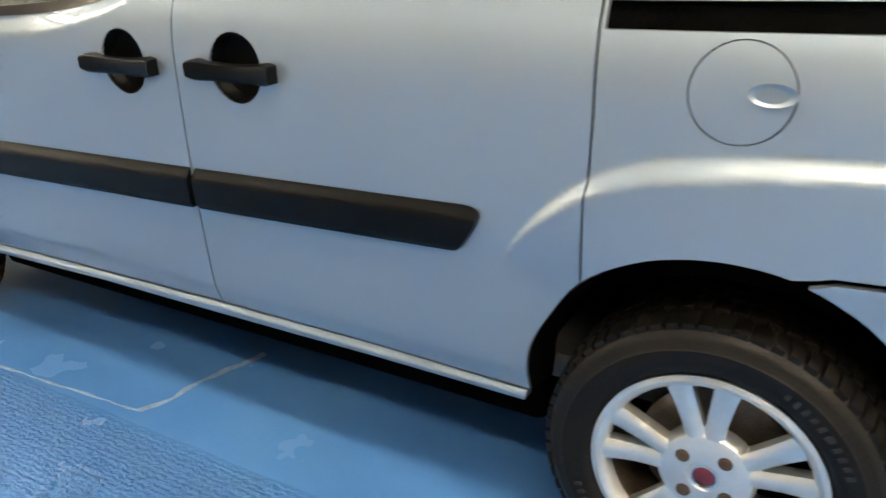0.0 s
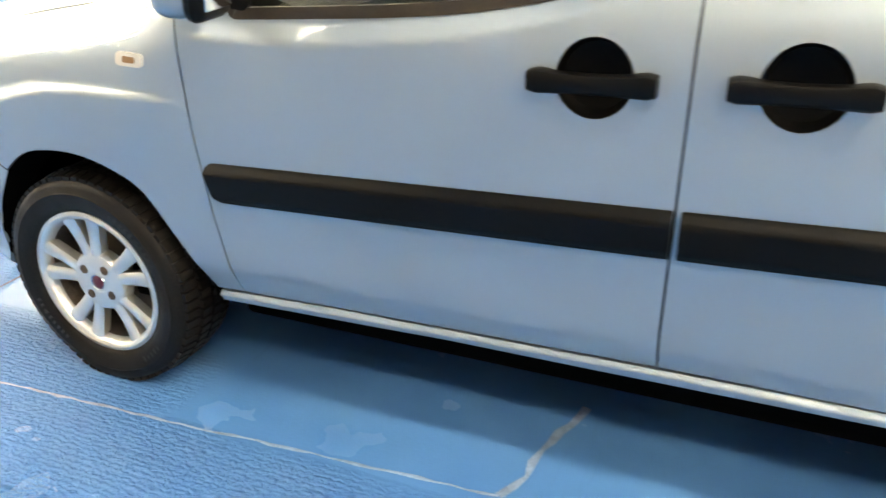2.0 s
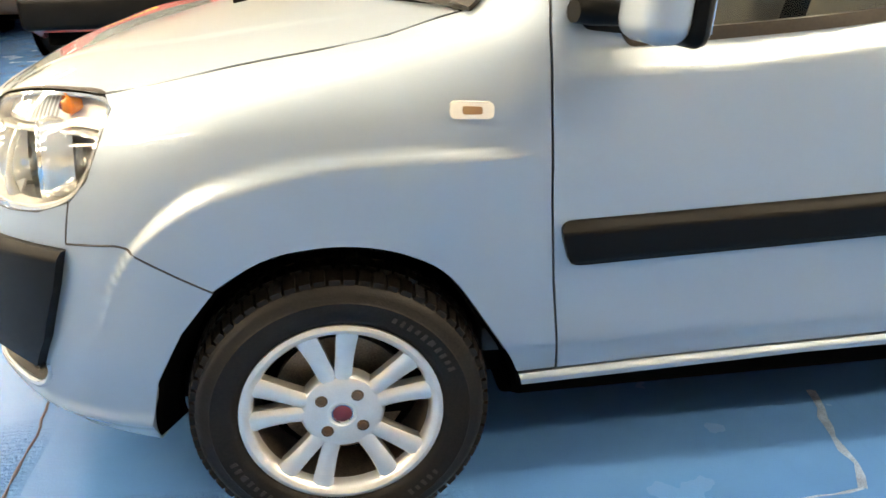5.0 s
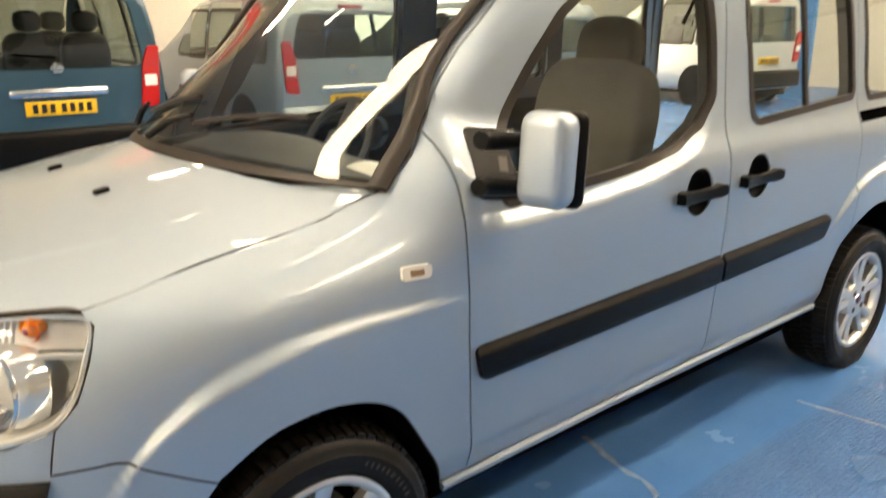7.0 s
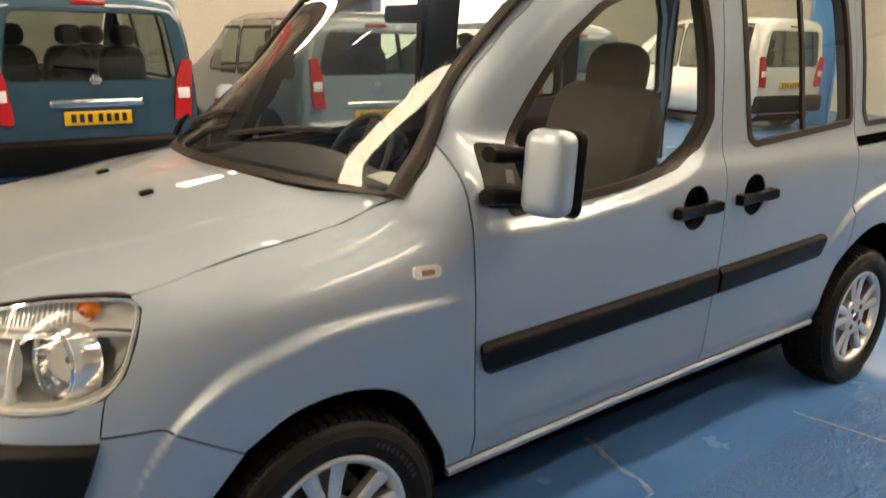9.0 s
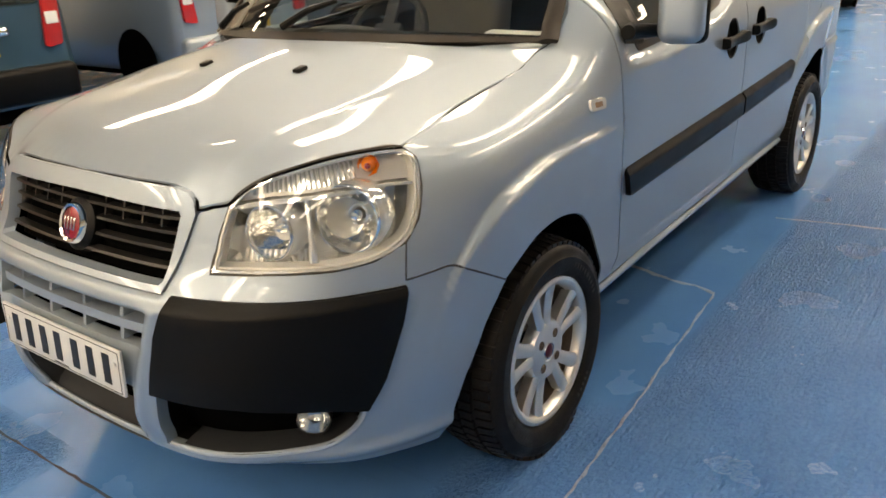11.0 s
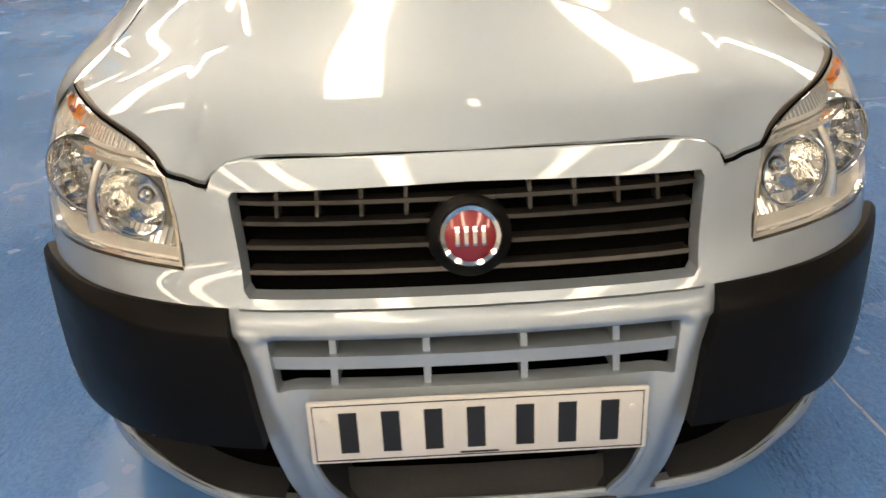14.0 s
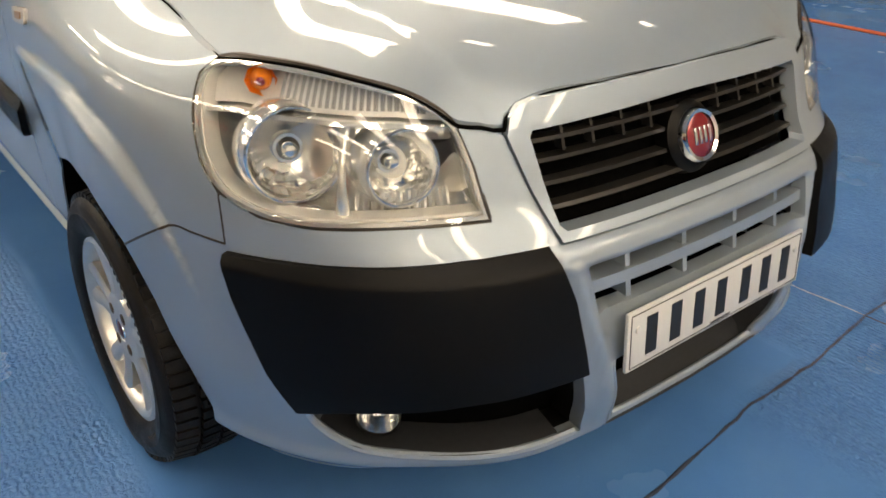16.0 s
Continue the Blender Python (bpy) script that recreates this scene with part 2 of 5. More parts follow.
# ---- the van's skin ----
# plan outline of the body at mid height: x, half width, from the nose round to the tail
PLAN = [(-.805, 0), (-.802, .15), (-.794, .27), (-.780, .369), (-.742, .49), (-.685, .59), (-.600, .68), (-.486, .752), (-.353, .802),
        (-.217, .826), (0, .832), (.257, .833), (.45, .834), (1.0, .838), (1.45, .840), (2.0, .838), (2.583, .832), (3.0, .815),
        (3.2, .80), (3.30, .775), (3.36, .72), (3.40, .60), (3.42, .30), (3.42, 0)]


def dense(points, n=24):
    p = np.array([points[0], *points, points[-1]], float)
    p[0] = 2 * p[1] - p[2]
    p[-1] = 2 * p[-2] - p[-3]
    out = []
    for i in range(1, len(p) - 2):
        for k in range(n):
            t = k / n
            out.append(0.5 * (2 * p[i] + (p[i + 1] - p[i - 1]) * t + (2 * p[i - 1] - 5 * p[i] + 4 * p[i + 1] - p[i + 2]) * t * t
                              + (3 * p[i] - p[i - 1] - 3 * p[i + 1] + p[i + 2]) * t ** 3))
    out.append(p[-2])
    return np.array(out)


_pl = dense(PLAN)
_way = np.concatenate([[0], np.cumsum(np.hypot(*np.diff(_pl, axis=0).T))])
_even = np.linspace(0, _way[-1], int(_way[-1] / .01))
_k = np.interp(_even, _way, _pl[:, 0]), np.interp(_even, _way, _pl[:, 1])
_pl = np.stack([_k[0], _k[1]], 1)
_pl[15:-15] = np.stack([np.convolve(v, np.hanning(17) / np.hanning(17).sum(), "same") for v in _k], 1)[15:-15]
_len = np.concatenate([[0], np.cumsum(np.hypot(*np.diff(_pl, axis=0).T))])
_len -= np.interp(0, _pl[:len(_pl) * 2 // 3, 0], _len[:len(_pl) * 2 // 3])
S_NOSE, S_TAIL = float(_len[0]), float(_len[-1])
_tan = np.gradient(_pl, axis=0)
_tan /= np.hypot(*_tan.T)[:, None]


def sm(t):
    t = min(1.0, max(0.0, t))
    return t * t * (3 - 2 * t)


def rounded(y, sigma):
    """Rounds a curve by a bell of that many samples, keeping its ends."""
    k = int(3 * sigma) + 1
    w = np.exp(-.5 * (np.arange(-k, k + 1) / sigma) ** 2)
    pad = np.concatenate([2 * y[0] - y[k:0:-1], y, 2 * y[-1] - y[-2:-k - 2:-1]])
    return np.convolve(pad, w / w.sum(), "valid")


def table(xs, ys, soft=0.012):
    """A smooth curve through a table, without overshoot; soft is the rounding as a share of its length."""
    x, y = np.array(xs, float), np.array(ys, float)
    d = np.diff(y) / np.diff(x)
    m = np.concatenate([[d[0]], np.where(d[:-1] * d[1:] > 0, 2 * d[:-1] * d[1:] / np.where(d[:-1] + d[1:] == 0, 1, d[:-1] + d[1:]), 0), [d[-1]]])
    fine = np.linspace(x[0], x[-1], 1500)
    i = np.clip(np.searchsorted(x, fine, "right") - 1, 0, len(x) - 2)
    w = x[i + 1] - x[i]
    t = (fine - x[i]) / w
    out = (1 + 2 * t) * (1 - t) ** 2 * y[i] + t * (1 - t) ** 2 * w * m[i] + t * t * (3 - 2 * t) * y[i + 1] + t * t * (t - 1) * w * m[i + 1]
    return lambda v, out=rounded(out, soft * 1500): float(np.interp(v, fine, out))


NOSE_Z = [.18, .22, .25, .28, .31, .36, .43, .50, .55, .63, .67, .70, .76, .83, .87, .95]
NOSE_O = [-.09, -.05, -.012, .014, .022, .04, .045, .04, .03, .015, 0, -.03, -.055, -.08, -.10, -.15]
LAMP_Z = [.18, .22, .25, .28, .40, .50, .60, .67, .74, .80, .85, .90, .93, .96, 1.0]
LAMP_O = [-.05, -.02, .0, .010, .012, .010, .006, 0, -.012, -.026, -.044, -.076, -.10, -.14, -.2]
SIDE_Z = [.18, .25, .30, .345, .40, .5, .6, .7, .8, .93, 1.0, 1.03, 1.055, 1.075, 1.4, 1.68, 1.85]
SIDE_O = [-.050, -.040, -.033, -.028, -.022, -.014, -.007, -.002, .001, .002, -.002, -.007, -.018, -.030, -.068, -.115, -.15]
WING_F = [0, .4, .6, .75, .9, 1.0, 1.2]
WING_O = [0, -.010, -.028, -.055, -.105, -.16, -.27]
RAIL_X = [.27, .36, .42, .56, .66, .76, .9, 1.15, 1.77, 2.6, 3.1, 3.4]
RAIL_Z = [1.046, 1.135, 1.205, 1.378, 1.482, 1.572, 1.648, 1.705, 1.757, 1.775, 1.765, 1.74]
CROWN_X = [-.5, -.38, 0, .27, .35, .42, .5]
CROWN_Z = [.90, .925, .985, 1.045, 1.11, 1.21, 1.35]
NOSE, LAMPO, SIDE, WING, RAIL, CROWN = (table(a, b) for a, b in ((NOSE_Z, NOSE_O), (LAMP_Z, LAMP_O), (SIDE_Z, SIDE_O), (WING_F, WING_O), (RAIL_X, RAIL_Z), (CROWN_X, CROWN_Z)))
SHOULDER = table([.40, .457, .667, .988, 1.17, 1.313, 1.38, 1.45], [.953, .953, .951, .974, 1.006, 1.053, 1.11, 1.2])
FL_A = [40, 49, 67, 86, 104, 118, 128, 138, 158, 175, 200]
FL_U = table(FL_A, [.66, .594, .509, .471, .468, .478, .476, .472, .462, .456, .456])
FL_L = table(FL_A, [.66, .590, .490, .448, .436, .443, .448, .453, .456, .456, .456])
RL_A = [30, 50, 70, 84, 97, 107, 121, 133, 142, 150, 200]
RL_U = table(RL_A, [.70, .60, .513, .481, .470, .473, .476, .471, .466, .458, .456])
RL_L = table(RL_A, [.70, .59, .485, .447, .434, .437, .444, .448, .455, .457, .456])


def flare(x, z):
    """The swage round each wheel arch: a narrow band that faces upwards, with the arch proud below it."""
    out = 0.0
    for cx, cz, up, lo, far in ((0.0, .36, FL_U, FL_L, .47), (2.60, .40, RL_U, RL_L, .62)):
        dx, dz = x - cx, z - cz
        if abs(dx) > far or dz < -.05:
            continue
        a, r = math.degrees(math.atan2(dz, dx)), math.hypot(dx, dz)
        if a < 40 or a > 175:
            continue
        u, l = up(a), lo(a)
        if r < u:
            out += .64 * (u - l) * sm((u - r) / max(.004, u - l)) * sm((a - 40) / 20)
    return out


def base_off(s, x, y, z):
    """How far the body stands out from the plan outline, without the swages."""
    side = SIDE(z) - .30 * max(0.0, .402 - z) * sm((s + .2) / .3)
    if x > 3.1:
        return side
    if s > -.56:
        zc = CROWN(x)
        wing = side if z < .8 else SIDE(.8) + WING((z - .8) / (zc - .8))
        k = sm((x - .265) / .26)
        side = wing * (1 - k) + side * k
        if x > .3:
            side -= .09 * sm((.95 - x) / .55) * sm((z - 1.05) / .15) * k
            zr = RAIL(x)
            side -= .10 * min(1.5, max(0, 1 - (zr - z) / .10)) ** 2.2 * k
    if x < -.1:
        k = sm((-.12 - x) / .32)
        side = side * (1 - k) + LAMPO(z) * k
        k = sm((.72 - y) / .27)
        side = side * (1 - k) + NOSE(z) * k
        side -= .030 * sm((.46 - z) / .22) * sm((.42 + s) / -.25 + 1) * sm((s + 1.0) / .25)
    return side


def blurred(a, sigma, axis, mirror=False):
    """Rounds a sheet of heights along one axis by a bell of that many samples."""
    k = int(3 * sigma) + 1
    w = np.exp(-.5 * (np.arange(-k, k + 1) / sigma) ** 2)
    a = np.moveaxis(a, axis, 0)
    head = a[k:0:-1] if mirror else np.repeat(a[:1], k, 0)
    pad = np.concatenate([head, a, np.repeat(a[-1:], k, 0)])
    out = sum(wi * pad[i:i + len(a)] for i, wi in enumerate(w / w.sum()))
    return np.moveaxis(out, 0, axis)


# the body's large form as one smooth sheet over the plan outline and the height
_gs, _gz = np.linspace(S_NOSE, S_TAIL, int((S_TAIL - S_NOSE) / .01)), np.linspace(.10, 1.95, 186)
_gx, _gy = np.interp(_gs, _len, _pl[:, 0]), np.interp(_gs, _len, _pl[:, 1])
_raw = np.array([[base_off(a, x, y, z) for z in _gz] for a, x, y in zip(_gs, _gx, _gy)])
_fine = blurred(blurred(_raw, .8, 0, True), .8, 1)
_wide = blurred(blurred(_raw, 4.5, 0, True), 1.7, 1)
_k = np.clip((.62 - _gx) / .30, 0, 1)[:, None] * np.clip((_gz - .55) / .12, 0, 1)[None, :]
_k = _k * _k * (3 - 2 * _k)
_form = _fine * (1 - _k) + _wide * _k
FS, FZ = np.linspace(S_NOSE, S_TAIL, len(_gs) * 4), np.linspace(.10, 1.95, 741)
_up = np.array([np.interp(FZ, _gz, r) for r in _form])
_up = np.array([np.interp(FS, _gs, c) for c in _up.T]).T
BODY = blurred(blurred(_up, 3.2, 0, True), 3.2, 1)
S_STEP, Z_STEP = float(FS[1] - FS[0]), float(FZ[1] - FZ[0])


def body_off(s, z):
    u = min(len(FS) - 1.001, max(0.0, (s - S_NOSE) / S_STEP))
    v = min(len(FZ) - 1.001, max(0.0, (z - .10) / Z_STEP))
    i, j = int(u), int(v)
    u, v = u - i, v - j
    return (BODY.item(i, j) * (1 - u) + BODY.item(i + 1, j) * u) * (1 - v) + (BODY.item(i, j + 1) * (1 - u) + BODY.item(i + 1, j + 1) * u) * v


def off(s, x, y, z):
    out = body_off(s, z)
    if .42 < x < 1.44:
        out -= .021 * min(1.0, max(0.0, (z - SHOULDER(x)) / .036)) * sm((x - .42) / .06) * sm((1.44 - x) / .12)
    if s > -.56 and x < 3.1:
        k = 1.0
        if x < -.1:
            kl = sm((-.12 - x) / .32)
            k = ((1 - kl) + kl * sm((x + .52) / .2)) * (1 - sm((.72 - y) / .27))
        out += k * flare(x, z)
    return out


def skin(s, z, lift=0.0):
    """A point of the body's skin on the left side of the car (negative y): s runs along the plan outline (s = x on the flank), z up."""
    x, y = np.interp(s, _len, _pl[:, 0]), np.interp(s, _len, _pl[:, 1])
    tx, ty = np.interp(s, _len, _tan[:, 0]), np.interp(s, _len, _tan[:, 1])
    n = math.hypot(tx, ty)
    o = off(s, x, y, z) + lift
    return (float(x - ty / n * o), -float(y + tx / n * o), z)


def front(c, z, lift=0.0):
    """The nose's skin across the car: c is the way along the plan outline from the centre, positive on the left side."""
    x, y, z = skin(S_NOSE + abs(c), z, lift)
    return (x, y if c >= 0 else -y, z)


BON = table([-.76, -.70, -.66, -.6, -.5, -.38, -.17, 0, .07, .3], [.835, .876, .903, .929, .958, .986, 1.030, 1.062, 1.075, 1.115], .018)
LAMP = [(.458, .708), (.478, .787), (.503, .843), (.546, .875), (.623, .902), (.754, .923), (.877, .927), (.950, .922), (.977, .899), (.964, .847), (.938, .784), (.897, .741), (.822, .717), (.741, .711), (.609, .712)]
FRAME_TOP = [(.421, .824), (.412, .850), (.390, .866), (.355, .872), (.2, .8745), (0, .876)]
WING_TOP = [(.27, 1.046), (.13, 1.006), (0, .983), (-.2, .953)]
EDGE = [front(c, z) for c, z in (FRAME_TOP[0], *LAMP[2:8])] + [skin(s, z) for s, z in WING_TOP[::-1]]
EDGE_Y = table([p[0] for p in EDGE], [-p[1] for p in EDGE], .02)
EDGE_Z = table([p[0] for p in EDGE], [p[2] for p in EDGE], .02)


def waves(u, n):
    """Chebyshev terms of u, up to n of them."""
    t = [1.0, u]
    while len(t) < n:
        t.append(2 * u * t[-1] - t[-2])
    return t[:n]


def terms(x, y):
    return np.outer(waves((x + .27) / .56, 8), waves(y / .78, 9)[::2]).ravel()


def bends(x, y, h=.004):
    """Second slopes of the terms, for the sheet's stiffness."""
    m = terms(x, y)
    xx = (terms(x + h, y) + terms(x - h, y) - 2 * m) / h ** 2
    yy = (terms(x, y + h) + terms(x, y - h) - 2 * m) / h ** 2
    xy = (terms(x + h, y + h) - terms(x - h, y + h) - terms(x + h, y - h) + terms(x - h, y - h)) / (4 * h * h)
    return xx, yy, xy * math.sqrt(2)


STIFF = .0022
# one stiff, smooth sheet that lies on the bonnet's edge, its front lip and its centre line
_at, _up, _wt = [], [], []
for _i in range(40):
    _x = EDGE[0][0] + (EDGE[-1][0] - EDGE[0][0]) * _i / 39
    _at.append(terms(_x, EDGE_Y(_x))), _up.append(EDGE_Z(_x)), _wt.append(2.0 if _i < 2 else 8.0)
for _c, _z in [(c * 1.0, np.interp(c, [p[0] for p in FRAME_TOP[::-1]], [p[1] for p in FRAME_TOP[::-1]])) for c in np.linspace(0, .40, 16)]:
    _p = front(_c, _z)
    _at.append(terms(_p[0], _p[1])), _up.append(_z + .001), _wt.append(8.0)
for _i in range(30):
    _x = -.70 + .80 * _i / 29
    _at.append(terms(_x, 0)), _up.append(BON(_x)), _wt.append(2.5)
_cells = [(x, EDGE_Y(max(x, EDGE[0][0])) * j / 12.5) for x in np.linspace(-.78, .24, 24) for j in range(14)]
_bend = [bends(*q) for q in _cells]
_extra = np.ones(len(_cells))
for _turn in range(6):
    _a, _b, _w = list(_at), list(_up), list(_wt)
    for (_xx, _yy, _xy), _e in zip(_bend, _extra):
        _a += [_xx, _yy, _xy]
        _b += [0.0, -.25, 0.0]
        _w += [STIFF, STIFF * _e, STIFF]
    _w = np.array(_w)
    FORM = np.linalg.lstsq(np.array(_a) * _w[:, None], np.array(_b) * _w, rcond=None)[0]
    # stiffer wherever the sheet would turn hollow across the car
    _extra *= [1.8 if float(np.dot(FORM, q[1])) > -.05 else 1.0 for q in _bend]


def sheet_z(x, y):
    a = abs(y)
    cr = a - .40 - .17 * (x + .69) / .85
    ye = EDGE_Y(max(x, EDGE[0][0]))
    crease = .0022 * (1 - sm((cr + .012) / .024)) * sm((ye - a) / .12) * sm((.2 - x) / .3)
    return float(np.dot(FORM, terms(x, y))) + crease


# the sheet's edge is rolled down or up to the panels round it
_rim = [front(*p) for p in dense(FRAME_TOP[::-1], 4)] + [front(*p) for p in dense(LAMP[2:8], 4)] + [skin(*p) for p in dense(WING_TOP[::-1], 4)]
RIM = np.array([(p[0], abs(p[1]), p[2] - sheet_z(p[0], p[1])) for p in _rim])


def bonnet_at(x, y, lift=0.0):
    """The bonnet's skin: a crowned sheet that meets the wings and lamps at its edge, with a fine crease on each side."""
    d = (RIM[:, 0] - x) ** 2 + (RIM[:, 1] - abs(y)) ** 2
    w = np.exp(-(d - d.min()) / (2 * .022 ** 2))
    roll = float((w * RIM[:, 2]).sum() / w.sum()) * sm(1 - math.sqrt(d.min()) / .085)
    return (x, y, sheet_z(x, y) + roll - .001 + lift)


def both(pts):
    """A closed outline from its left half, which starts and ends on the centre line."""
    return list(pts) + [(-p[0], *p[1:]) for p in reversed(pts) if abs(p[0]) > 1e-6]


ARCH_F = [(.365, .322), (.338, .385), (.285, .475), (.222, .572), (.146, .627), (.064, .652), (-.03, .658), (-.124, .640), (-.215, .583)]
ARCH_B = [(-.285, .496), (-.350, .384), (-.378, .300), (-.400, .215)]
ARCH_R = [(2.249, .348), (2.255, .448), (2.291, .527), (2.357, .622), (2.447, .680), (2.534, .705), (2.62, .708), (2.70, .690), (2.79, .635), (2.87, .545), (2.925, .43), (2.95, .33)]
def curved(pts, n=4):
    return [tuple(p) for p in dense([p[:2] for p in pts], n)]


ARCH_F, ARCH_B, ARCH_R = curved(ARCH_F), ARCH_B, curved(ARCH_R)
SEAM_A = [(.449, .325), (.440, .397), (.424, .545), (.412, .712), (.408, .815), (.403, .925), (.401, 1.02), (.408, 1.10), (.409, 1.14), (.405, 1.168)]
DOOR_TOP = [(.405, 1.168), (.47, 1.243), (.56, 1.353), (.66, 1.457), (.77, 1.552), (.92, 1.627), (1.1, 1.664), (1.3, 1.682), (1.472, 1.690)]
SEAM_B = [(1.472, 1.690), (1.468, 1.40), (1.460, 1.06), (1.458, .926), (1.452, .65), (1.447, .45), (1.447, .358)]
SEAM_C = [(2.357, .622), (2.361, .795), (2.365, .916), (2.364, 1.04), (2.355, 1.4), (2.335, 1.72)]


def body_panel(name, outer, holes, parent, material=None, f=skin, gap=.0024, label="", step=.03, step2=None, lift=0.0, depth=.014, sides=(1, -1), e=.006):
    """A panel of the left side and its mirror image on the right; returns the left one and the right one."""
    bm = sheet(f, inset(outer, gap), holes, step, lift, depth, step2, e)
    obs = []
    for sd in sides:
        b = bm.copy() if sd > 0 else mirrored(bm)
        obs.append(part(name, b, material or PAINT, parent[sd] if isinstance(parent, dict) else parent, label))
    bm.free()
    return obs


def circle(cx, cz, r, n=28, rz=None):
    return [(cx + r * math.cos(2 * math.pi * i / n), cz + (rz or r) * math.sin(2 * math.pi * i / n)) for i in range(n)]


van = empty("van", "ice-blue metallic small passenger van with black trims, tailgate raised", "van")
van.location = (0, 0, 0)

# front wings
wing = SEAM_A + [(.36, 1.115), (.31, 1.070), *WING_TOP, (-.418, .922), (-.393, .899), (-.406, .847), (-.432, .784), (-.473, .741),
                 (-.480, .70), (-.486, .664), (-.42, .668), (-.363, .666), (-.31, .637)] + ARCH_F[::-1]
for ob, sd in zip(body_panel("front_wing", wing, [], van, step=.009, e=.006), (-1, 1)):
    ind = sheet(lambda s, z, l: (skin(s, z, l)[0], skin(s, z, l)[1] * -sd, z), fillet([(.222, .881), (.300, .878), (.302, .907), (.224, .911)], .012), (), .02, .007, .010)
    part("side_indicator", ind, CREAMLENS, ob, "cream side indicator lens")
    ind = sheet(lambda s, z, l: (skin(s, z, l)[0], skin(s, z, l)[1] * -sd, z), fillet([(.245, .888), (.280, .887), (.280, .900), (.245, .902)], .004), (), .02, .0085, .004)
    part("indicator_bulb", ind, AMBERD, ob, "dull amber bulb behind the lens")

# doors with window openings and round handle recesses
FWIN = fillet([(.525, 1.02, .03), (.562, 1.105), (.675, 1.289, .2), (.789, 1.431, .2), (.921, 1.528, .2), (1.107, 1.590, .2), (1.385, 1.616, .03), (1.412, 1.40, 0), (1.416, 1.19, .08),
               (1.350, 1.105, .08), (1.227, 1.053, .2), (1.08, 1.026, .3), (.936, 1.012, 0), (.78, 1.003, 0), (.545, .992, .02)], .05)
def softened(poly, times=2):
    for _ in range(times):
        poly = [q for a, b in zip(poly, poly[1:] + poly[:1]) for q in ((a[0] * .75 + b[0] * .25, a[1] * .75 + b[1] * .25), (a[0] * .25 + b[0] * .75, a[1] * .25 + b[1] * .75))]
    return poly


FWIN = softened(FWIN)
SWIN = fillet([(1.572, 1.644), (2.225, 1.672), (2.285, 1.577, .08), (2.342, 1.165), (2.325, 1.128), (1.65, 1.090), (1.614, 1.116), (1.582, 1.398, 0)], .035)
QWIN = fillet([(2.400, 1.668), (3.03, 1.678), (3.105, 1.55, .1), (3.178, 1.15), (3.160, 1.124), (2.46, 1.116), (2.432, 1.17), (2.404, 1.49, 0)], .03)
H1, H2 = (1.298, .927), (1.626, .934)
front_door = SEAM_A[:-1] + DOOR_TOP + SEAM_B[1:] + [(1.0, .346), (.7, .336)]
slide_door = [SEAM_B[-1]] + SEAM_B[::-1] + [(1.8, 1.705), (2.1, 1.718)] + SEAM_C[::-1] + ARCH_R[11::-1] + [(1.9, .357)]
slide_door = slide_door[1:]
quarter = SEAM_C + [(2.7, 1.728), (3.1, 1.722), (3.22, 1.70), (3.27, 1.45), (3.30, 1.10), (3.30, .715), (3.05, .712), (2.80, .709), (2.735, .709), (2.708, .702)] + ARCH_R[27:12:-1]
fd = body_panel("front_door", front_door, [FWIN, circle(*H1, .068, rz=.070)], van, step=.03, step2=.010)
sdoor = body_panel("sliding_door", slide_door, [SWIN, circle(*H2, .068, rz=.070)], van, step=.010, step2=.009)
rq = body_panel("rear_quarter", quarter, [QWIN, circle(2.578, .961, .075), fillet([(2.371, 1.039), (3.16, 1.053), (3.16, 1.094), (2.371, 1.080)], .004)], van, step=.009)
rear_corner = ARCH_R[28:] + [(3.0, .300), (3.26, .300), (3.28, .45), (3.285, .708), (3.05, .705), (2.80, .702), (2.738, .702), (2.714, .695)]


def corner_at(s, z, l=0.0):
    return skin(s, z, l + .010 * sm((math.hypot(s - 2.60, z - .31) - .425) / .045) * sm((.70 - z) / .02))


body_panel("bumper_corner", rear_corner, [], van, f=corner_at, step=.02, label="painted rear bumper corner")


def sided(f, sd):
    return lambda u, v, l=0.0: (lambda p: (p[0], p[1] * sd, p[2]))(f(u, v, l))


def strip_lift(s, z, l=0.0):
    """Rub strip section: a chamfered top, a flat face and a rounded foot."""
    top = .677 + .030 * (s - .44)
    t = (top - z) / .092
    return skin(s, z, l + .017 * min(1.0, max(0.0, t / .24)) * (1 - .4 * sm((t - .85) / .15)))


def strip_poly(x0, x1, front_end, rear_end):
    def top(x):
        return .677 + .030 * (x - .44)
    lo = [(x0 + (.025 if front_end else 0), top(x0) - .092, .03 if front_end else .004), (x1 - (.06 if rear_end else 0), top(x1) - .092, .03 if rear_end else .004)]
    hi = [(x1, top(x1), .03 if rear_end else .004), (x0, top(x0), .025 if front_end else .004)]
    return fillet(lo + hi, n=6)


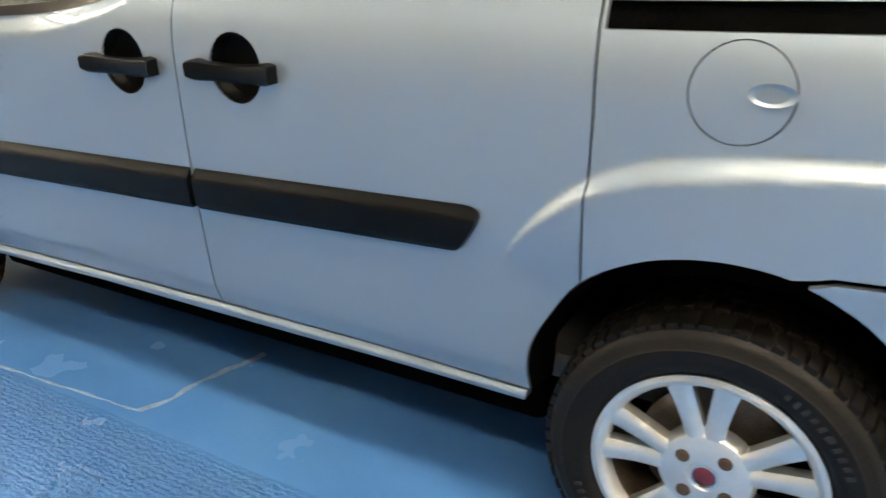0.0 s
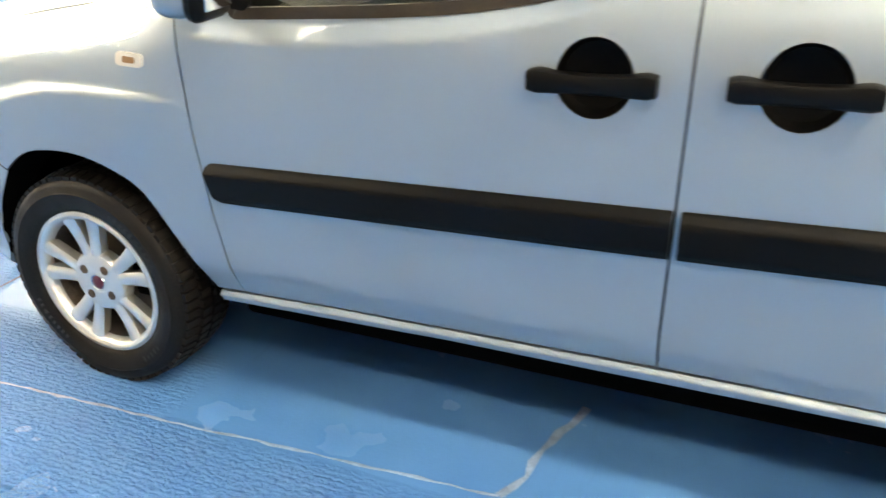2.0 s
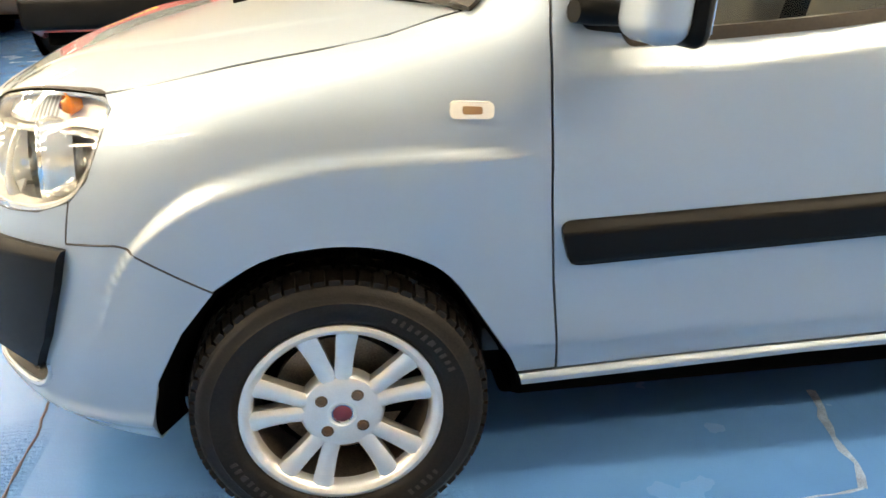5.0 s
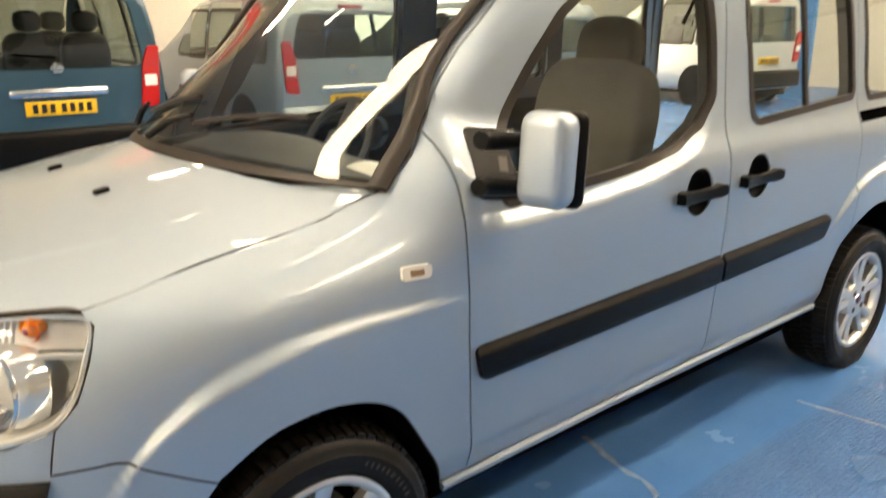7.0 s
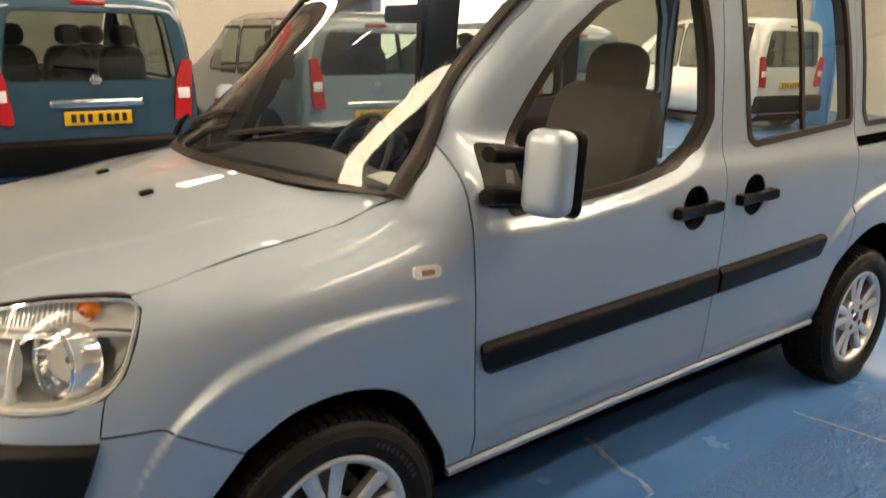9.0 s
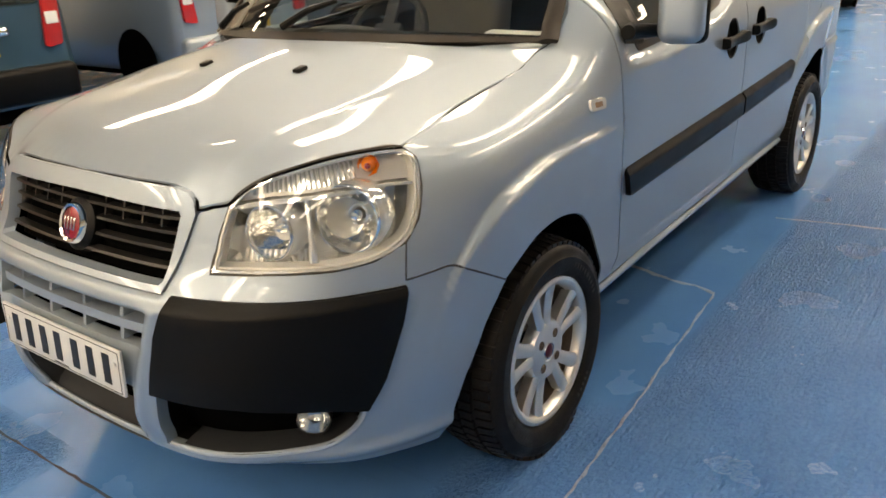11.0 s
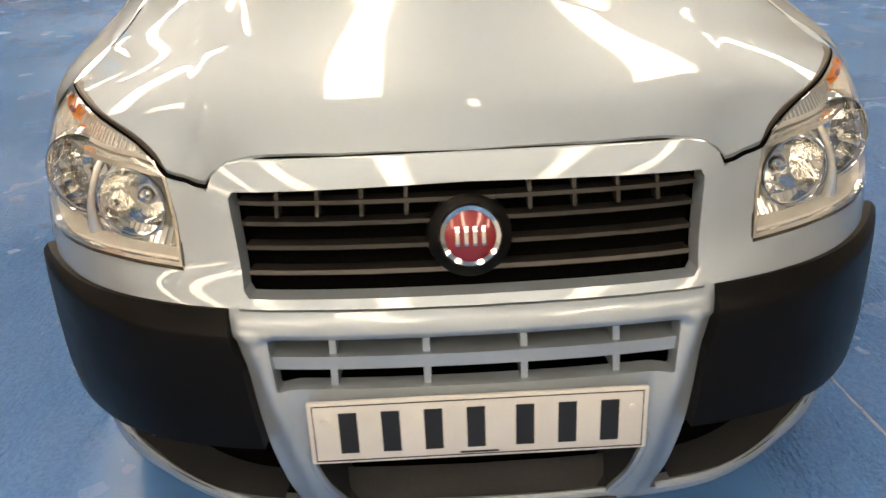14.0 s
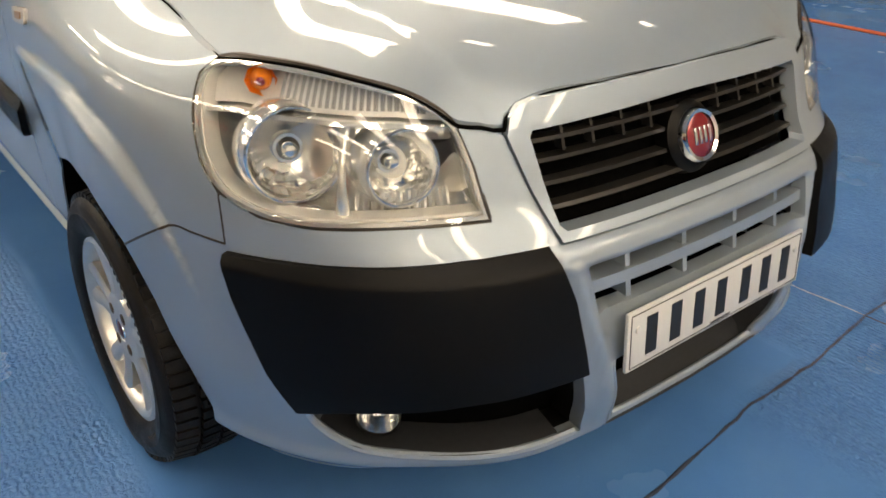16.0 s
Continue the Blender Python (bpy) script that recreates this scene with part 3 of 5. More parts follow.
def handle(door, cx, cz, sd):
    f = sided(skin, sd)
    p0 = Vector(f(cx, cz))
    bowl = lathe([(.069, .002), (.067, .010), (.058, .030), (.036, .040), (0, .042)], 32, Matrix.Translation(p0) @ Matrix.Diagonal((1, -sd if False else (1 if sd > 0 else -1), 1.02, 1)))
    h = part("handle_recess", bowl, PLASTIC, door, "round black plastic handle recess")
    bm = bmesh.new()
    n = 14
    rings = []
    for i in range(n + 1):
        t = i / n * 2 - 1
        x = cx - .002 + t * .110
        out = .030 - .011 * (1 - t * t)
        hh = .0215 * (1 - .22 * sm((abs(t) - .93) / .07))
        dip = .007 * (1 - t * t) ** 1.5
        zc = cz - .004 + .001 * t
        y = Vector(f(x, zc)).y
        w = .015 + .004 * abs(t) ** 4
        inn = .0 if abs(t) > .60 else out - .016
        q = [(out - .008, hh - dip), (out - .002, hh - dip - .003), (out, hh - dip - .007), (out, -hh + .008), (out - .002, -hh + .004), (out - .008, -hh), (inn, -hh), (inn, hh - dip)]
        rings.append([bm.verts.new((x, y - sd * o, zc + z)) for o, z in q])
    for a, b in zip(rings, rings[1:]):
        for k in range(8):
            bm.faces.new((a[k], a[(k + 1) % 8], b[(k + 1) % 8], b[k]))
    bm.faces.new(rings[0][::-1])
    bm.faces.new(rings[-1])
    part("handle", bm, PLASTIC, h, "black plastic pull handle", angle=30)


def side_glass(door, hole, sd, split=None, wide=.020, lab=""):
    f = sided(skin, sd)
    inner = inset(hole, wide)
    part("window_seal", sheet(f, inset(hole, -.003), [inner], .05, .003, .016), SEAL, door, "black rubber window surround")
    pane = sheet(f, inset(hole, wide - .004), (), .06, -.006, 0)
    g = part("window_glass", pane, GLASS, door, lab or "tinted side window")
    g.visible_shadow = False
    if split:
        bm = sheet(f, [(split[0] - .010, split[1]), (split[0] + .010, split[1]), (split[2] + .010, split[3]), (split[2] - .010, split[3])], (), .1, .001, .012)
        part("window_divider", bm, SEAL, door, "black sliding pane divider")


for (a, b, c), sd in zip(zip(fd, sdoor, rq), (1, -1)):
    part("rub_strip", sheet(sided(strip_lift, sd), strip_poly(.425, 1.4495, True, False), (), .05, .001, .016, .008), PLASTIC, a, "grained black rub strip")
    part("rub_strip", sheet(sided(strip_lift, sd), strip_poly(1.4645, 2.182, False, True), (), .05, .001, .016, .008), PLASTIC, b, "grained black rub strip with a slanted end")
    handle(a, *H1, sd)
    handle(b, *H2, sd)
    side_glass(a, FWIN, sd)
    side_glass(b, SWIN, sd, (1.974, 1.115, 1.937, 1.64))
    side_glass(c, QWIN, sd)
    f = sided(skin, sd)
    flap = part("fuel_flap", sheet(f, circle(2.578, .961, .0725, 36), (), .02, -.001, .02), PAINT, c, "round painted fuel flap")
    notch = lathe([(0, .004), (.018, .002), (.027, -.0035)], 20, Matrix.Translation(Vector(f(2.620, .963)) - Vector((0, sd * .0005, 0))) @ Matrix.Diagonal((1.25, 1 if sd > 0 else -1, .62, 1)))
    part("finger_notch", notch, PAINT, flap)
    part("door_rail", sheet(f, fillet([(2.368, 1.036), (3.165, 1.050), (3.165, 1.096), (2.368, 1.083)], .004), (), .06, -.012, 0), DARK, c, "black sliding door track")

# cant rail and pillars, sill
rail = [(x, RAIL(x)) for x in (3.27, 3.1, 2.85, 2.6, 2.3, 2.0, 1.77, 1.5, 1.3, 1.15, 1.0, .9, .8, .7, .62, .55, .48, .42, .36)]
cant = DOOR_TOP + [(1.8, 1.705), (2.1, 1.718), (2.335, 1.72), (2.7, 1.728), (3.1, 1.722), (3.27, 1.70)] + rail + [(.37, 1.125)]
body_panel("roof_rail", cant, [], van, gap=.0008, step=.04, step2=.012, depth=.02)
sill = [(.368, .318), (.7, .334), (1.0, .344), (1.447, .356), (1.9, .355), (2.247, .348), (2.24, .322), (1.9, .326), (1.0, .316), (.375, .288)]

def sill_at(s, z, l=0.0):
    top = np.interp(s, [.368, 1.0, 1.447, 2.25], [.318, .344, .356, .349])
    return skin(s, z, l + .016 * min(1.0, max(0.0, (top - z) / .010)) - .008)


body_panel("sill", sill, [], van, f=sill_at, step=.05, step2=.004, lift=.006, depth=.03, label="painted sill below the doors")

# bonnet
bon = [(-front(c, z)[1], front(c, z)[0]) for c, z in FRAME_TOP[::-1] + curved(LAMP[2:8])] + [(-skin(s, z)[1], skin(s, z)[0]) for s, z in curved(WING_TOP[::-1])]
bon = both(bon + [(.60, .235), (.5, .15), (.40, .10), (.25, .065), (0.0, .045)])
bonnet = part("bonnet", sheet(lambda y, x, l: bonnet_at(x, -y, l), inset(bon, .0042), (), .014, 0, .016), PAINT, van, "painted bonnet with two creases")
# the narrow gap's shade is drawn as a near-black tube round the bonnet
_ring = [Vector(bonnet_at(x, -y, -.0035)) for y, x in bon + bon[:1]]
_ring = [a.lerp(b, k / 4) for a, b in zip(_ring, _ring[1:]) for k in range(4)]
_ring = [Vector(bonnet_at(p.x, p.y, -.0035)) for p in _ring]
part("bonnet_gap", tube(_ring + _ring[:1], .0034, 6, caps=False), DARK, bonnet, "dark tube standing in for the shade in the gap round the bonnet")
for y in (-.193, .193):
    p = Vector(bonnet_at(-.170, y))
    jet = boxed(-.020, .016, -.013, .013, -.004, .010, .005)
    part("washer_jet", jet, PLASTIC, bonnet, "black washer jet", pose_=Matrix.Translation(p) @ pose(0, 0, 0, 0, -12, 0))

# roof, cowl and windscreen
def roof_at(a, b):
    t = b * 2 - 1
    x0 = .80 - .060 * abs(t) ** 2.3
    x = x0 + (3.27 - x0) * a
    zr = RAIL(x)
    w = -skin(x, zr)[1]
    crown = .012 + .046 * sm(a / .30) - .01 * a
    return (x, t * w, zr + crown * (1 - t * t) ** .8 - .001)


roof = part("roof", grid(roof_at, 60, 32), PAINT, van, "painted roof")
bm = boxed(-.022, .030, -.012, .012, 0, .014, .005)
tube([(-.005, 0, .012), (.02, 0, .030)], .006, 8, bm)
part("aerial_base", bm, PLASTIC, roof, pose_=pose(1.0, .285, 1.693))


def screen_edge(b):
    x = .27 + .47 * b
    p = skin(x, RAIL(x))
    return Vector((p[0], -p[1] * (1.012 + .040 * b), p[2] + .004))


def screen_at(a, b, lift=0.0):
    t = a * 2 - 1
    mid = Vector((.055, 0, 1.078)).lerp(Vector((.80, 0, 1.615)), b)
    e = screen_edge(b)
    k = abs(t) ** 2.3
    bulge = math.sin(math.pi * min(1, max(0, b))) * .022 * (1 - k)
    return Vector((mid.x + (e.x - mid.x) * k, e.y * t, mid.z + (e.z - mid.z) * k)) + Vector((-.6, 0, .8)) * (bulge + lift)


ws = part("windscreen", grid(screen_at, 28, 18), SCREEN, van, "clear windscreen")
ws.visible_shadow = False
for lo, hi in ((-.014, .016), (.984, 1.014)):
    bm = grid(lambda a, b: screen_at(lo + (hi - lo) * a, b * 1.02 - .01, .005 + .005 * math.sin(math.pi * a)), 6, 24, thick=.016)
    part("screen_trim", bm, SEAL, van, "black trim along the screen pillar")
part("screen_trim", grid(lambda a, b: screen_at(a, .955 + .049 * b, .003), 28, 3, thick=.006), PLASTIC, van, "black band along the screen's top")
part("screen_band", grid(lambda a, b: screen_at(a, -.02 + .035 * b, .002), 28, 3, thick=.004), SEAL, van, "black band along the screen's foot")
part("cowl", grid(lambda a, b: Vector(bonnet_at(.0 + .225 * abs(2 * a - 1) ** 2.3, .63 * (2 * a - 1))) .lerp(screen_at(a, .05), b) + Vector((0, 0, -.012)), 28, 4, thick=.01), PLASTIC, van, "black plastic scuttle panel")


def wiper(t0, t1):
    hub = screen_at(t0, .015, .02)
    tip = screen_at(t1, .17, .020)
    mid = screen_at((t0 + t1) / 2 + .03, .11, .036)
    w = part("wiper_arm", tube([hub, hub.lerp(mid, .5) + Vector((0, 0, .012)), mid], [.012, .010, .007], 8), PLASTIC, van, "black wiper arm")
    a, b = screen_at(t1 - (t1 - t0) * .62, .10, .012), screen_at(t1 + (t1 - t0) * .22, .20, .012)
    part("wiper_blade", tube([a.lerp(b, i / 8) + Vector((0, 0, .010 * math.sin(math.pi * i / 8))) for i in range(9)], .007, 6), SEAL, w, "rubber wiper blade")


wiper(.58, .25)
wiper(.90, .60)

# nose: bumper, grille surround, lamps
LENS_EDGE = curved(LAMP[1:14]) + curved([LAMP[13], LAMP[14], LAMP[0]])[1:-1] + [LAMP[0]]
TRIM = [(.372, .668), (.514, .667), (.655, .663), (.777, .661), (.884, .657), (.863, .587), (.814, .468), (.770, .396), (.74, .404), (.69, .418), (.511, .446), (.322, .452), (.344, .584)]
RECESS = [(.320, .446), (.511, .440), (.69, .412), (.74, .398), (.770, .390), (.756, .358), (.715, .321), (.65, .299), (.48, .290), (.288, .290)]
LOWG = both([(0, .545), (.300, .545), (.312, .626), (0, .626)])
SCOOP = both([(0, .288), (.20, .290), (.222, .300), (.262, .42), (.262, .446), (0, .446)])
half = [(0, .245), (.3, .245), (.6, .24), (.85, .225), (S_NOSE * -1 - .400, .208)]
half += [(s - S_NOSE, z) for s, z in ARCH_B[::-1]] + [(1.155, .583), (1.06, .637), (1.007, .666), (.95, .668), (.884, .664), (.890, .70), (.897, .741)]
half += LAMP[12:] + LAMP[:3] + [(.46, .838), (.421, .824), (.39, .75), (.362, .690), (.353, .665), (0, .665)]
hole = [(x, z) for x, z in TRIM[:8]] + [(.770, .390)] + RECESS[5:] + [(.322, .452), (.344, .584)]
holes = [inset(hole, .001), [(-x, z) for x, z in inset(hole, .001)], fillet(LOWG, .006), fillet(SCOOP, .012)]


def nose(c, z, lift=0.0):
    """Bumper skin: the bar below the grille stands proud as a shelf, the V frame is raised beside the black trims."""
    a = abs(c)
    vx = np.interp(z, [.29, .38, .49, .585, .67], [.262, .276, .306, .334, .36])
    shelf = .012 * sm((z - .622) / .012) * sm((.668 - z) / .010) * sm((.38 - a) / .03)
    ridge = .014 * math.exp(-((a - vx + .014) / .020) ** 2) * sm((.64 - z) / .02) * sm((z - .27) / .03)
    lip = .010 * math.exp(-((z - .272) / .018) ** 2)
    return front(c, z, lift + shelf + ridge + lip)


bumper = part("front_bumper", sheet(nose, both(half), holes, .012, 0, .03, .0075), PAINT, van, "painted bumper with a V-shaped centre")


def run_on(f, pts, lift=0.0, n=6):
    """Places along a line of (u, v) on a surface."""
    return [Vector(f(u, v, lift)) for u, v in dense(pts, n)]


SEAM = [(.897, .741), (.889, .70), (.884, .666), (.95, .668), (1.000, .667), (1.06, .637), (1.155, .583)]
for sd in (1, -1):
    # dark tubes laid along the seams stand in for the shade in them
    part("panel_gap", tube(run_on(lambda c, z, l: front(c * sd, z, l), SEAM[:3], -.0016), .0026, 6), SEAL, bumper, "dark gap beside the wing")
    part("panel_gap", tube(run_on(lambda c, z, l: front(c * sd, z, l), SEAM[2:], -.0016), .0030, 6), SEAL, bumper, "dark gap below the wing")
    lip = [(.770, .392), (.756, .358), (.715, .321), (.65, .299), (.48, .290), (.300, .290)]
    part("bumper_lip", tube(run_on(lambda c, z, l: nose(c * sd, z, l), lip, -.006), .0085, 8), PAINT, bumper, "rounded painted lip below the lamp recess")
_lip = [(0, .290), (.20, .291), (.224, .302), (.262, .42), (.262, .446)]
_lip = [(-c, z) for c, z in _lip[:0:-1]] + _lip
part("bumper_lip", tube(run_on(nose, _lip, -.006), .0075, 8), PAINT, bumper, "rounded painted lip round the air scoop")


def trim_lift(c, z, l=0.0):
    return front(c, z, l + .020 * min(1.0, max(0.0, (.668 - z) / .024)))


for sd in (1, -1):
    sx = (lambda f: (lambda c, z, l=0.0, f=f: f(c * sd, z, l)))
    part("corner_trim", sheet(sx(trim_lift), inset(TRIM, .002), (), .035, .001, .025, .010), PLASTIC, bumper, "grained black corner trim")
    # the recess's deep shade, put into a near-black back sheet
    part("recess_shade", sheet(sx(front), inset(RECESS, -.012), (), .05, -.075, 0), DARK, bumper, "near-black sheet standing in for the shade deep in the fog lamp recess")
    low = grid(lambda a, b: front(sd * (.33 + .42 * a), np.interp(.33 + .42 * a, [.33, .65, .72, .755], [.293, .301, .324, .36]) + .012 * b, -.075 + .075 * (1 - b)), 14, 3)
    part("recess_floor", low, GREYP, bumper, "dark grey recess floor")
    part("recess_wall", sheet(sx(front), inset(RECESS, -.006), [inset(RECESS, .0005)], .06, -.006, .072), PLASTIC, bumper)
    p = Vector(front(sd * .650, .362, -.042))
    fm = Matrix.Translation(p) @ pose(0, 0, 0, 0, 0, -90 + 38 * sd)
    fog = part("fog_lamp", lathe([(.037, -.010), (.038, .02), (.033, .022)], 28, fm), RIB, bumper, "round fog lamp in a dark ring")
    part("reflector", lathe([(.035, -.004), (.025, .020), (.010, .030), (0, .030)], 24, fm), REFLECT, fog)
    part("lens", lathe([(0, -.012), (.024, -.011), (.036, -.007)], 28, fm), LENS, fog)

    # headlamp
    lamp = part("headlamp", sheet(sx(front), inset(LENS_EDGE, -.014), (), .03, -.100, 0), BEZEL, van, "clear headlamp with chrome reflectors")
    part("bezel", sheet(sx(front), inset(LENS_EDGE, .004), [inset(LENS_EDGE, .010)], .05, -.002, .120), BEZEL, lamp)
    part("lamp_border", sheet(sx(front), inset(LENS_EDGE, .005), [inset(LENS_EDGE, .013)], .04, -.010, .030), PALE, lamp, "pale border inside the lens")
    part("lamp_seal", sheet(sx(front), inset(LENS_EDGE, -.002), [inset(LENS_EDGE, .002)], .05, -.001, .012), SEAL, lamp, "thin black seal")
    part("lens", sheet(sx(front), inset(LENS_EDGE, .004), (), .03, .003, .004), LENS, lamp, "clear plastic lamp lens")
    for cc, zz, rr, yaw in ((.790, .797, .068, 16), (.602, .785, .054, 10)):
        p = Vector(sx(front)(cc, zz, -.046 if rr > .06 else -.034))
        fm = Matrix.Translation(p) @ pose(0, 0, 0, -6, 0, -90 + yaw * sd)
        b = part("reflector_bowl", lathe([(rr, 0), (rr * .97, .016), (rr * .88, .036), (rr * .68, .054), (rr * .42, .066), (rr * .2, .071), (0, .071)], 18 if rr > .06 else 40, fm), FACET, lamp,
                 "faceted chrome reflector bowl" if rr > .06 else "smooth chrome reflector bowl", smooth=rr < .06)
        part("bowl_flange", lathe([(rr, 0), (rr * 1.02, -.005), (rr * 1.07, -.006), (rr * 1.14, .004), (rr * 1.2, .012), (rr * 1.22, .05)], 40, fm), BEZEL, b, "silver flange round the bowl")
        part("bulb", lathe([(rr * .20, .070), (rr * .19, .034), (rr * .13, .024), (0, .022)], 16, fm), CHROME, b)
        part("bulb_hood", lathe([(rr * .36, .069), (rr * .34, .046), (rr * .27, .046), (rr * .26, .071)], 20, fm), BEZEL, b, "silver collar round the bulb")
        part("bowl_rim", lathe([(rr * (1.05 + .05 * math.cos(q)), -.004 - .006 * math.sin(q)) for q in np.linspace(0, 2 * math.pi, 11)], 40, fm), CHROME, b, "rolled chrome rim")
    brow = [(.505, .832), (.62, .844), (.76, .852), (.90, .853), (.955, .848), (.957, .853), (.90, .859), (.76, .858), (.61, .851), (.506, .838)]
    part("lamp_brow", sheet(sx(front), brow, (), .03, -.016, .03), BEZEL, lamp, "bright silver shelf across the lamp")
    upper = [(.512, .842), (.61, .854), (.76, .861), (.90, .862), (.957, .857), (.964, .890), (.945, .914), (.877, .920), (.754, .916), (.623, .895), (.552, .870)]
    part("upper_reflector", sheet(sx(front), upper, (), .02, -.034, .02), PALE, lamp, "pale upper lamp plastic")
    bm = bmesh.new()
    for k in range(22):
        cc = .560 + k * .0125
        z0, z1 = np.interp(cc, [.52, .61, .76, .90], [.848, .860, .866, .868]), np.interp(cc, [.552, .623, .754, .877], [.868, .892, .912, .917])
        tube([sx(front)(cc, z0, -.037), sx(front)(cc, z1, -.036)], .0048, 6, bm)
    part("lamp_flutes", bm, BEZEL, lamp, "fluted upper reflector")
    post_ = [sx(front)(.698, z, -.022 - .016 * ((z - .78) / .07) ** 2) for z in (.722, .735, .75, .77, .79, .81, .83, .848)]
    part("lamp_pillar", tube(post_, [.012, .011, .009, .007, .006, .006, .007, .008], 10), BEZEL, lamp, "pale pillar between the two bowls")
    bm = bmesh.new()
    for k in range(12):
        cc = .520 + k * .0145
        tube([sx(front)(cc, .716 + .004 * abs(k - 6) / 6, -.052), sx(front)(cc, .742, -.060)], .0052, 6, bm)
    part("lower_flutes", bm, BEZEL, lamp, "fluted strip below the inner bowl")
    p = Vector(sx(front)(.862, .898, -.022))
    fm = Matrix.Translation(p) @ pose(0, 0, 0, 0, 0, -90 + 30 * sd)
    ind = part("indicator_bulb", lathe([(0, -.016), (.009, -.014), (.015, -.006), (.0165, .004), (.014, .02)], 18, fm), AMBER, lamp, "amber indicator bulb")
    part("bulb_tip", lathe([(0, -.0185), (.004, -.0178), (.007, -.0150)], 12, fm), RED, ind)
    # the bulb's reflection in the lamp, modelled as a ring of amber facets
    part("bulb_reflection", lathe([(.016, .006), (.021, .0), (.024, -.006)], 8, fm), AMBER, ind, "amber facets standing in for the bulb's reflection round it", smooth=False)

# near-black back sheets carry the shade inside the lower openings
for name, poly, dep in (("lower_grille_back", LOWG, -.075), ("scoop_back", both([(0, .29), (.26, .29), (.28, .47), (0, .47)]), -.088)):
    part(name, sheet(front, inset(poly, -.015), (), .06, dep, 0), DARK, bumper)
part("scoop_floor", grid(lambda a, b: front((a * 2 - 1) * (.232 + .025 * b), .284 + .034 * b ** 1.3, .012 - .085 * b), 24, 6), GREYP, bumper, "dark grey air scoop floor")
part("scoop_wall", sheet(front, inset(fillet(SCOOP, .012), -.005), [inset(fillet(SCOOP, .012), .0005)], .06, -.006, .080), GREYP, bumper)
bm = sheet(front, [(-.318, .576), (.318, .576), (.318, .596), (-.318, .596)], (), .04, -.003, .045)
part("grille_bar", bm, PAINT, bumper, "painted bar")
for c in (-.216, -.074, .074, .216):
    part("grille_bar", sheet(front, [(c - .0055, .545), (c + .0055, .545), (c + .0055, .628), (c - .0055, .628)], (), .05, -.010, .045), PAINT, bumper)

# upper grille
FRAME = both([(0, .668), (.352, .668), (.362, .690), (.39, .75), (.421, .824), *FRAME_TOP[1:]])
OPEN = both([(0, .683), (.338, .683), (.348, .692), (.378, .818), (.372, .828), (0, .836)])


def frame_lift(c, z, l=0.0):
    return front(c, z, l + .008)


grille = part("grille_surround", sheet(frame_lift, inset(FRAME, .002), [OPEN], .022, 0, .03), PAINT, van, "painted grille surround")
# grille_back: depth behind the slats darkened by a near-black sheet
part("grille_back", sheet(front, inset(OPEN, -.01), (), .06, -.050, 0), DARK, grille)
for z in (.808, .776, .742, .708):
    w = float(np.interp(z, [.683, .82], [.347, .377])) - .004
    part("grille_slat", sheet(front, [(-w, z - .003), (w, z - .003), (w, z + .003), (-w, z + .003)], (), .05, -.006 if z > .79 else -.012, .022), RIB, grille, "thin dark grille slat")
for c in (-.30, -.235, -.165, -.095, .095, .165, .235, .30):
    part("grille_rib", sheet(front, [(c - .003, .786), (c + .003, .786), (c + .003, .826), (c - .003, .826)], (), .05, -.010, .02), RIB, grille)
bm = Matrix.Translation((-.757, 0, .760)) @ pose(0, 0, 0, -20, 0, -90)
badge = part("badge", lathe([(.0485, .03), (.0485, -.004), (.045, -.010), (.0385, -.008)], 40, bm), CHROME, grille, "round red badge in a chrome ring")
part("badge_boss", lathe([(.066, .040), (.064, .014), (.052, .004), (.047, .003)], 40, bm), PLASTIC, grille)
part("badge_face", lathe([(.039, -.005), (.032, -.008), (0, -.009)], 36, bm), RED, badge, "dark red badge face")
for k in range(4):
    part("badge_bar", boxed(-.0032, .0032, -.0125, -.008, -.015, .015, .001), CHROME, badge, pose_=bm @ pose(-.0195 + .013 * k, 0, 0))

# number plate
plate_m = Matrix.Translation((-.858, 0, .485)) @ pose(0, 0, 0, 0, 5, 0)
plate = part("number_plate", boxed(-.004, .004, -.26, .26, -.0555, .0555, .003), PLATEW, bumper, "white number plate with plain black bars", pose_=plate_m)
for y in (.185, .120, .055, -.010, -.085, -.150, -.215):
    part("plate_bar", boxed(-.0052, -.0035, y - .006 - .022 + .028, y + .006 + .022, -.036, .036), INK, plate)
for y0, y1, z0, z1 in ((-.252, .252, .0485, .0500), (-.252, .252, -.0500, -.0485), (-.2525, -.2510, -.050, .050), (.2510, .2525, -.050, .050)):
    part("plate_border", boxed(-.0050, -.0035, y0, y1, z0, z1), INK, plate)
part("plate_small_bar", boxed(-.0050, -.0035, -.030, .030, -.0465, -.0435), INK, plate)
for y in (-.235, .235):
    part("plate_screw", lathe([(0, -.0075), (.006, -.007), (.007, -.004)], 12, pose(0, y, .02) @ pose(0, 0, 0, 0, 0, -90)), PLATEW, plate)

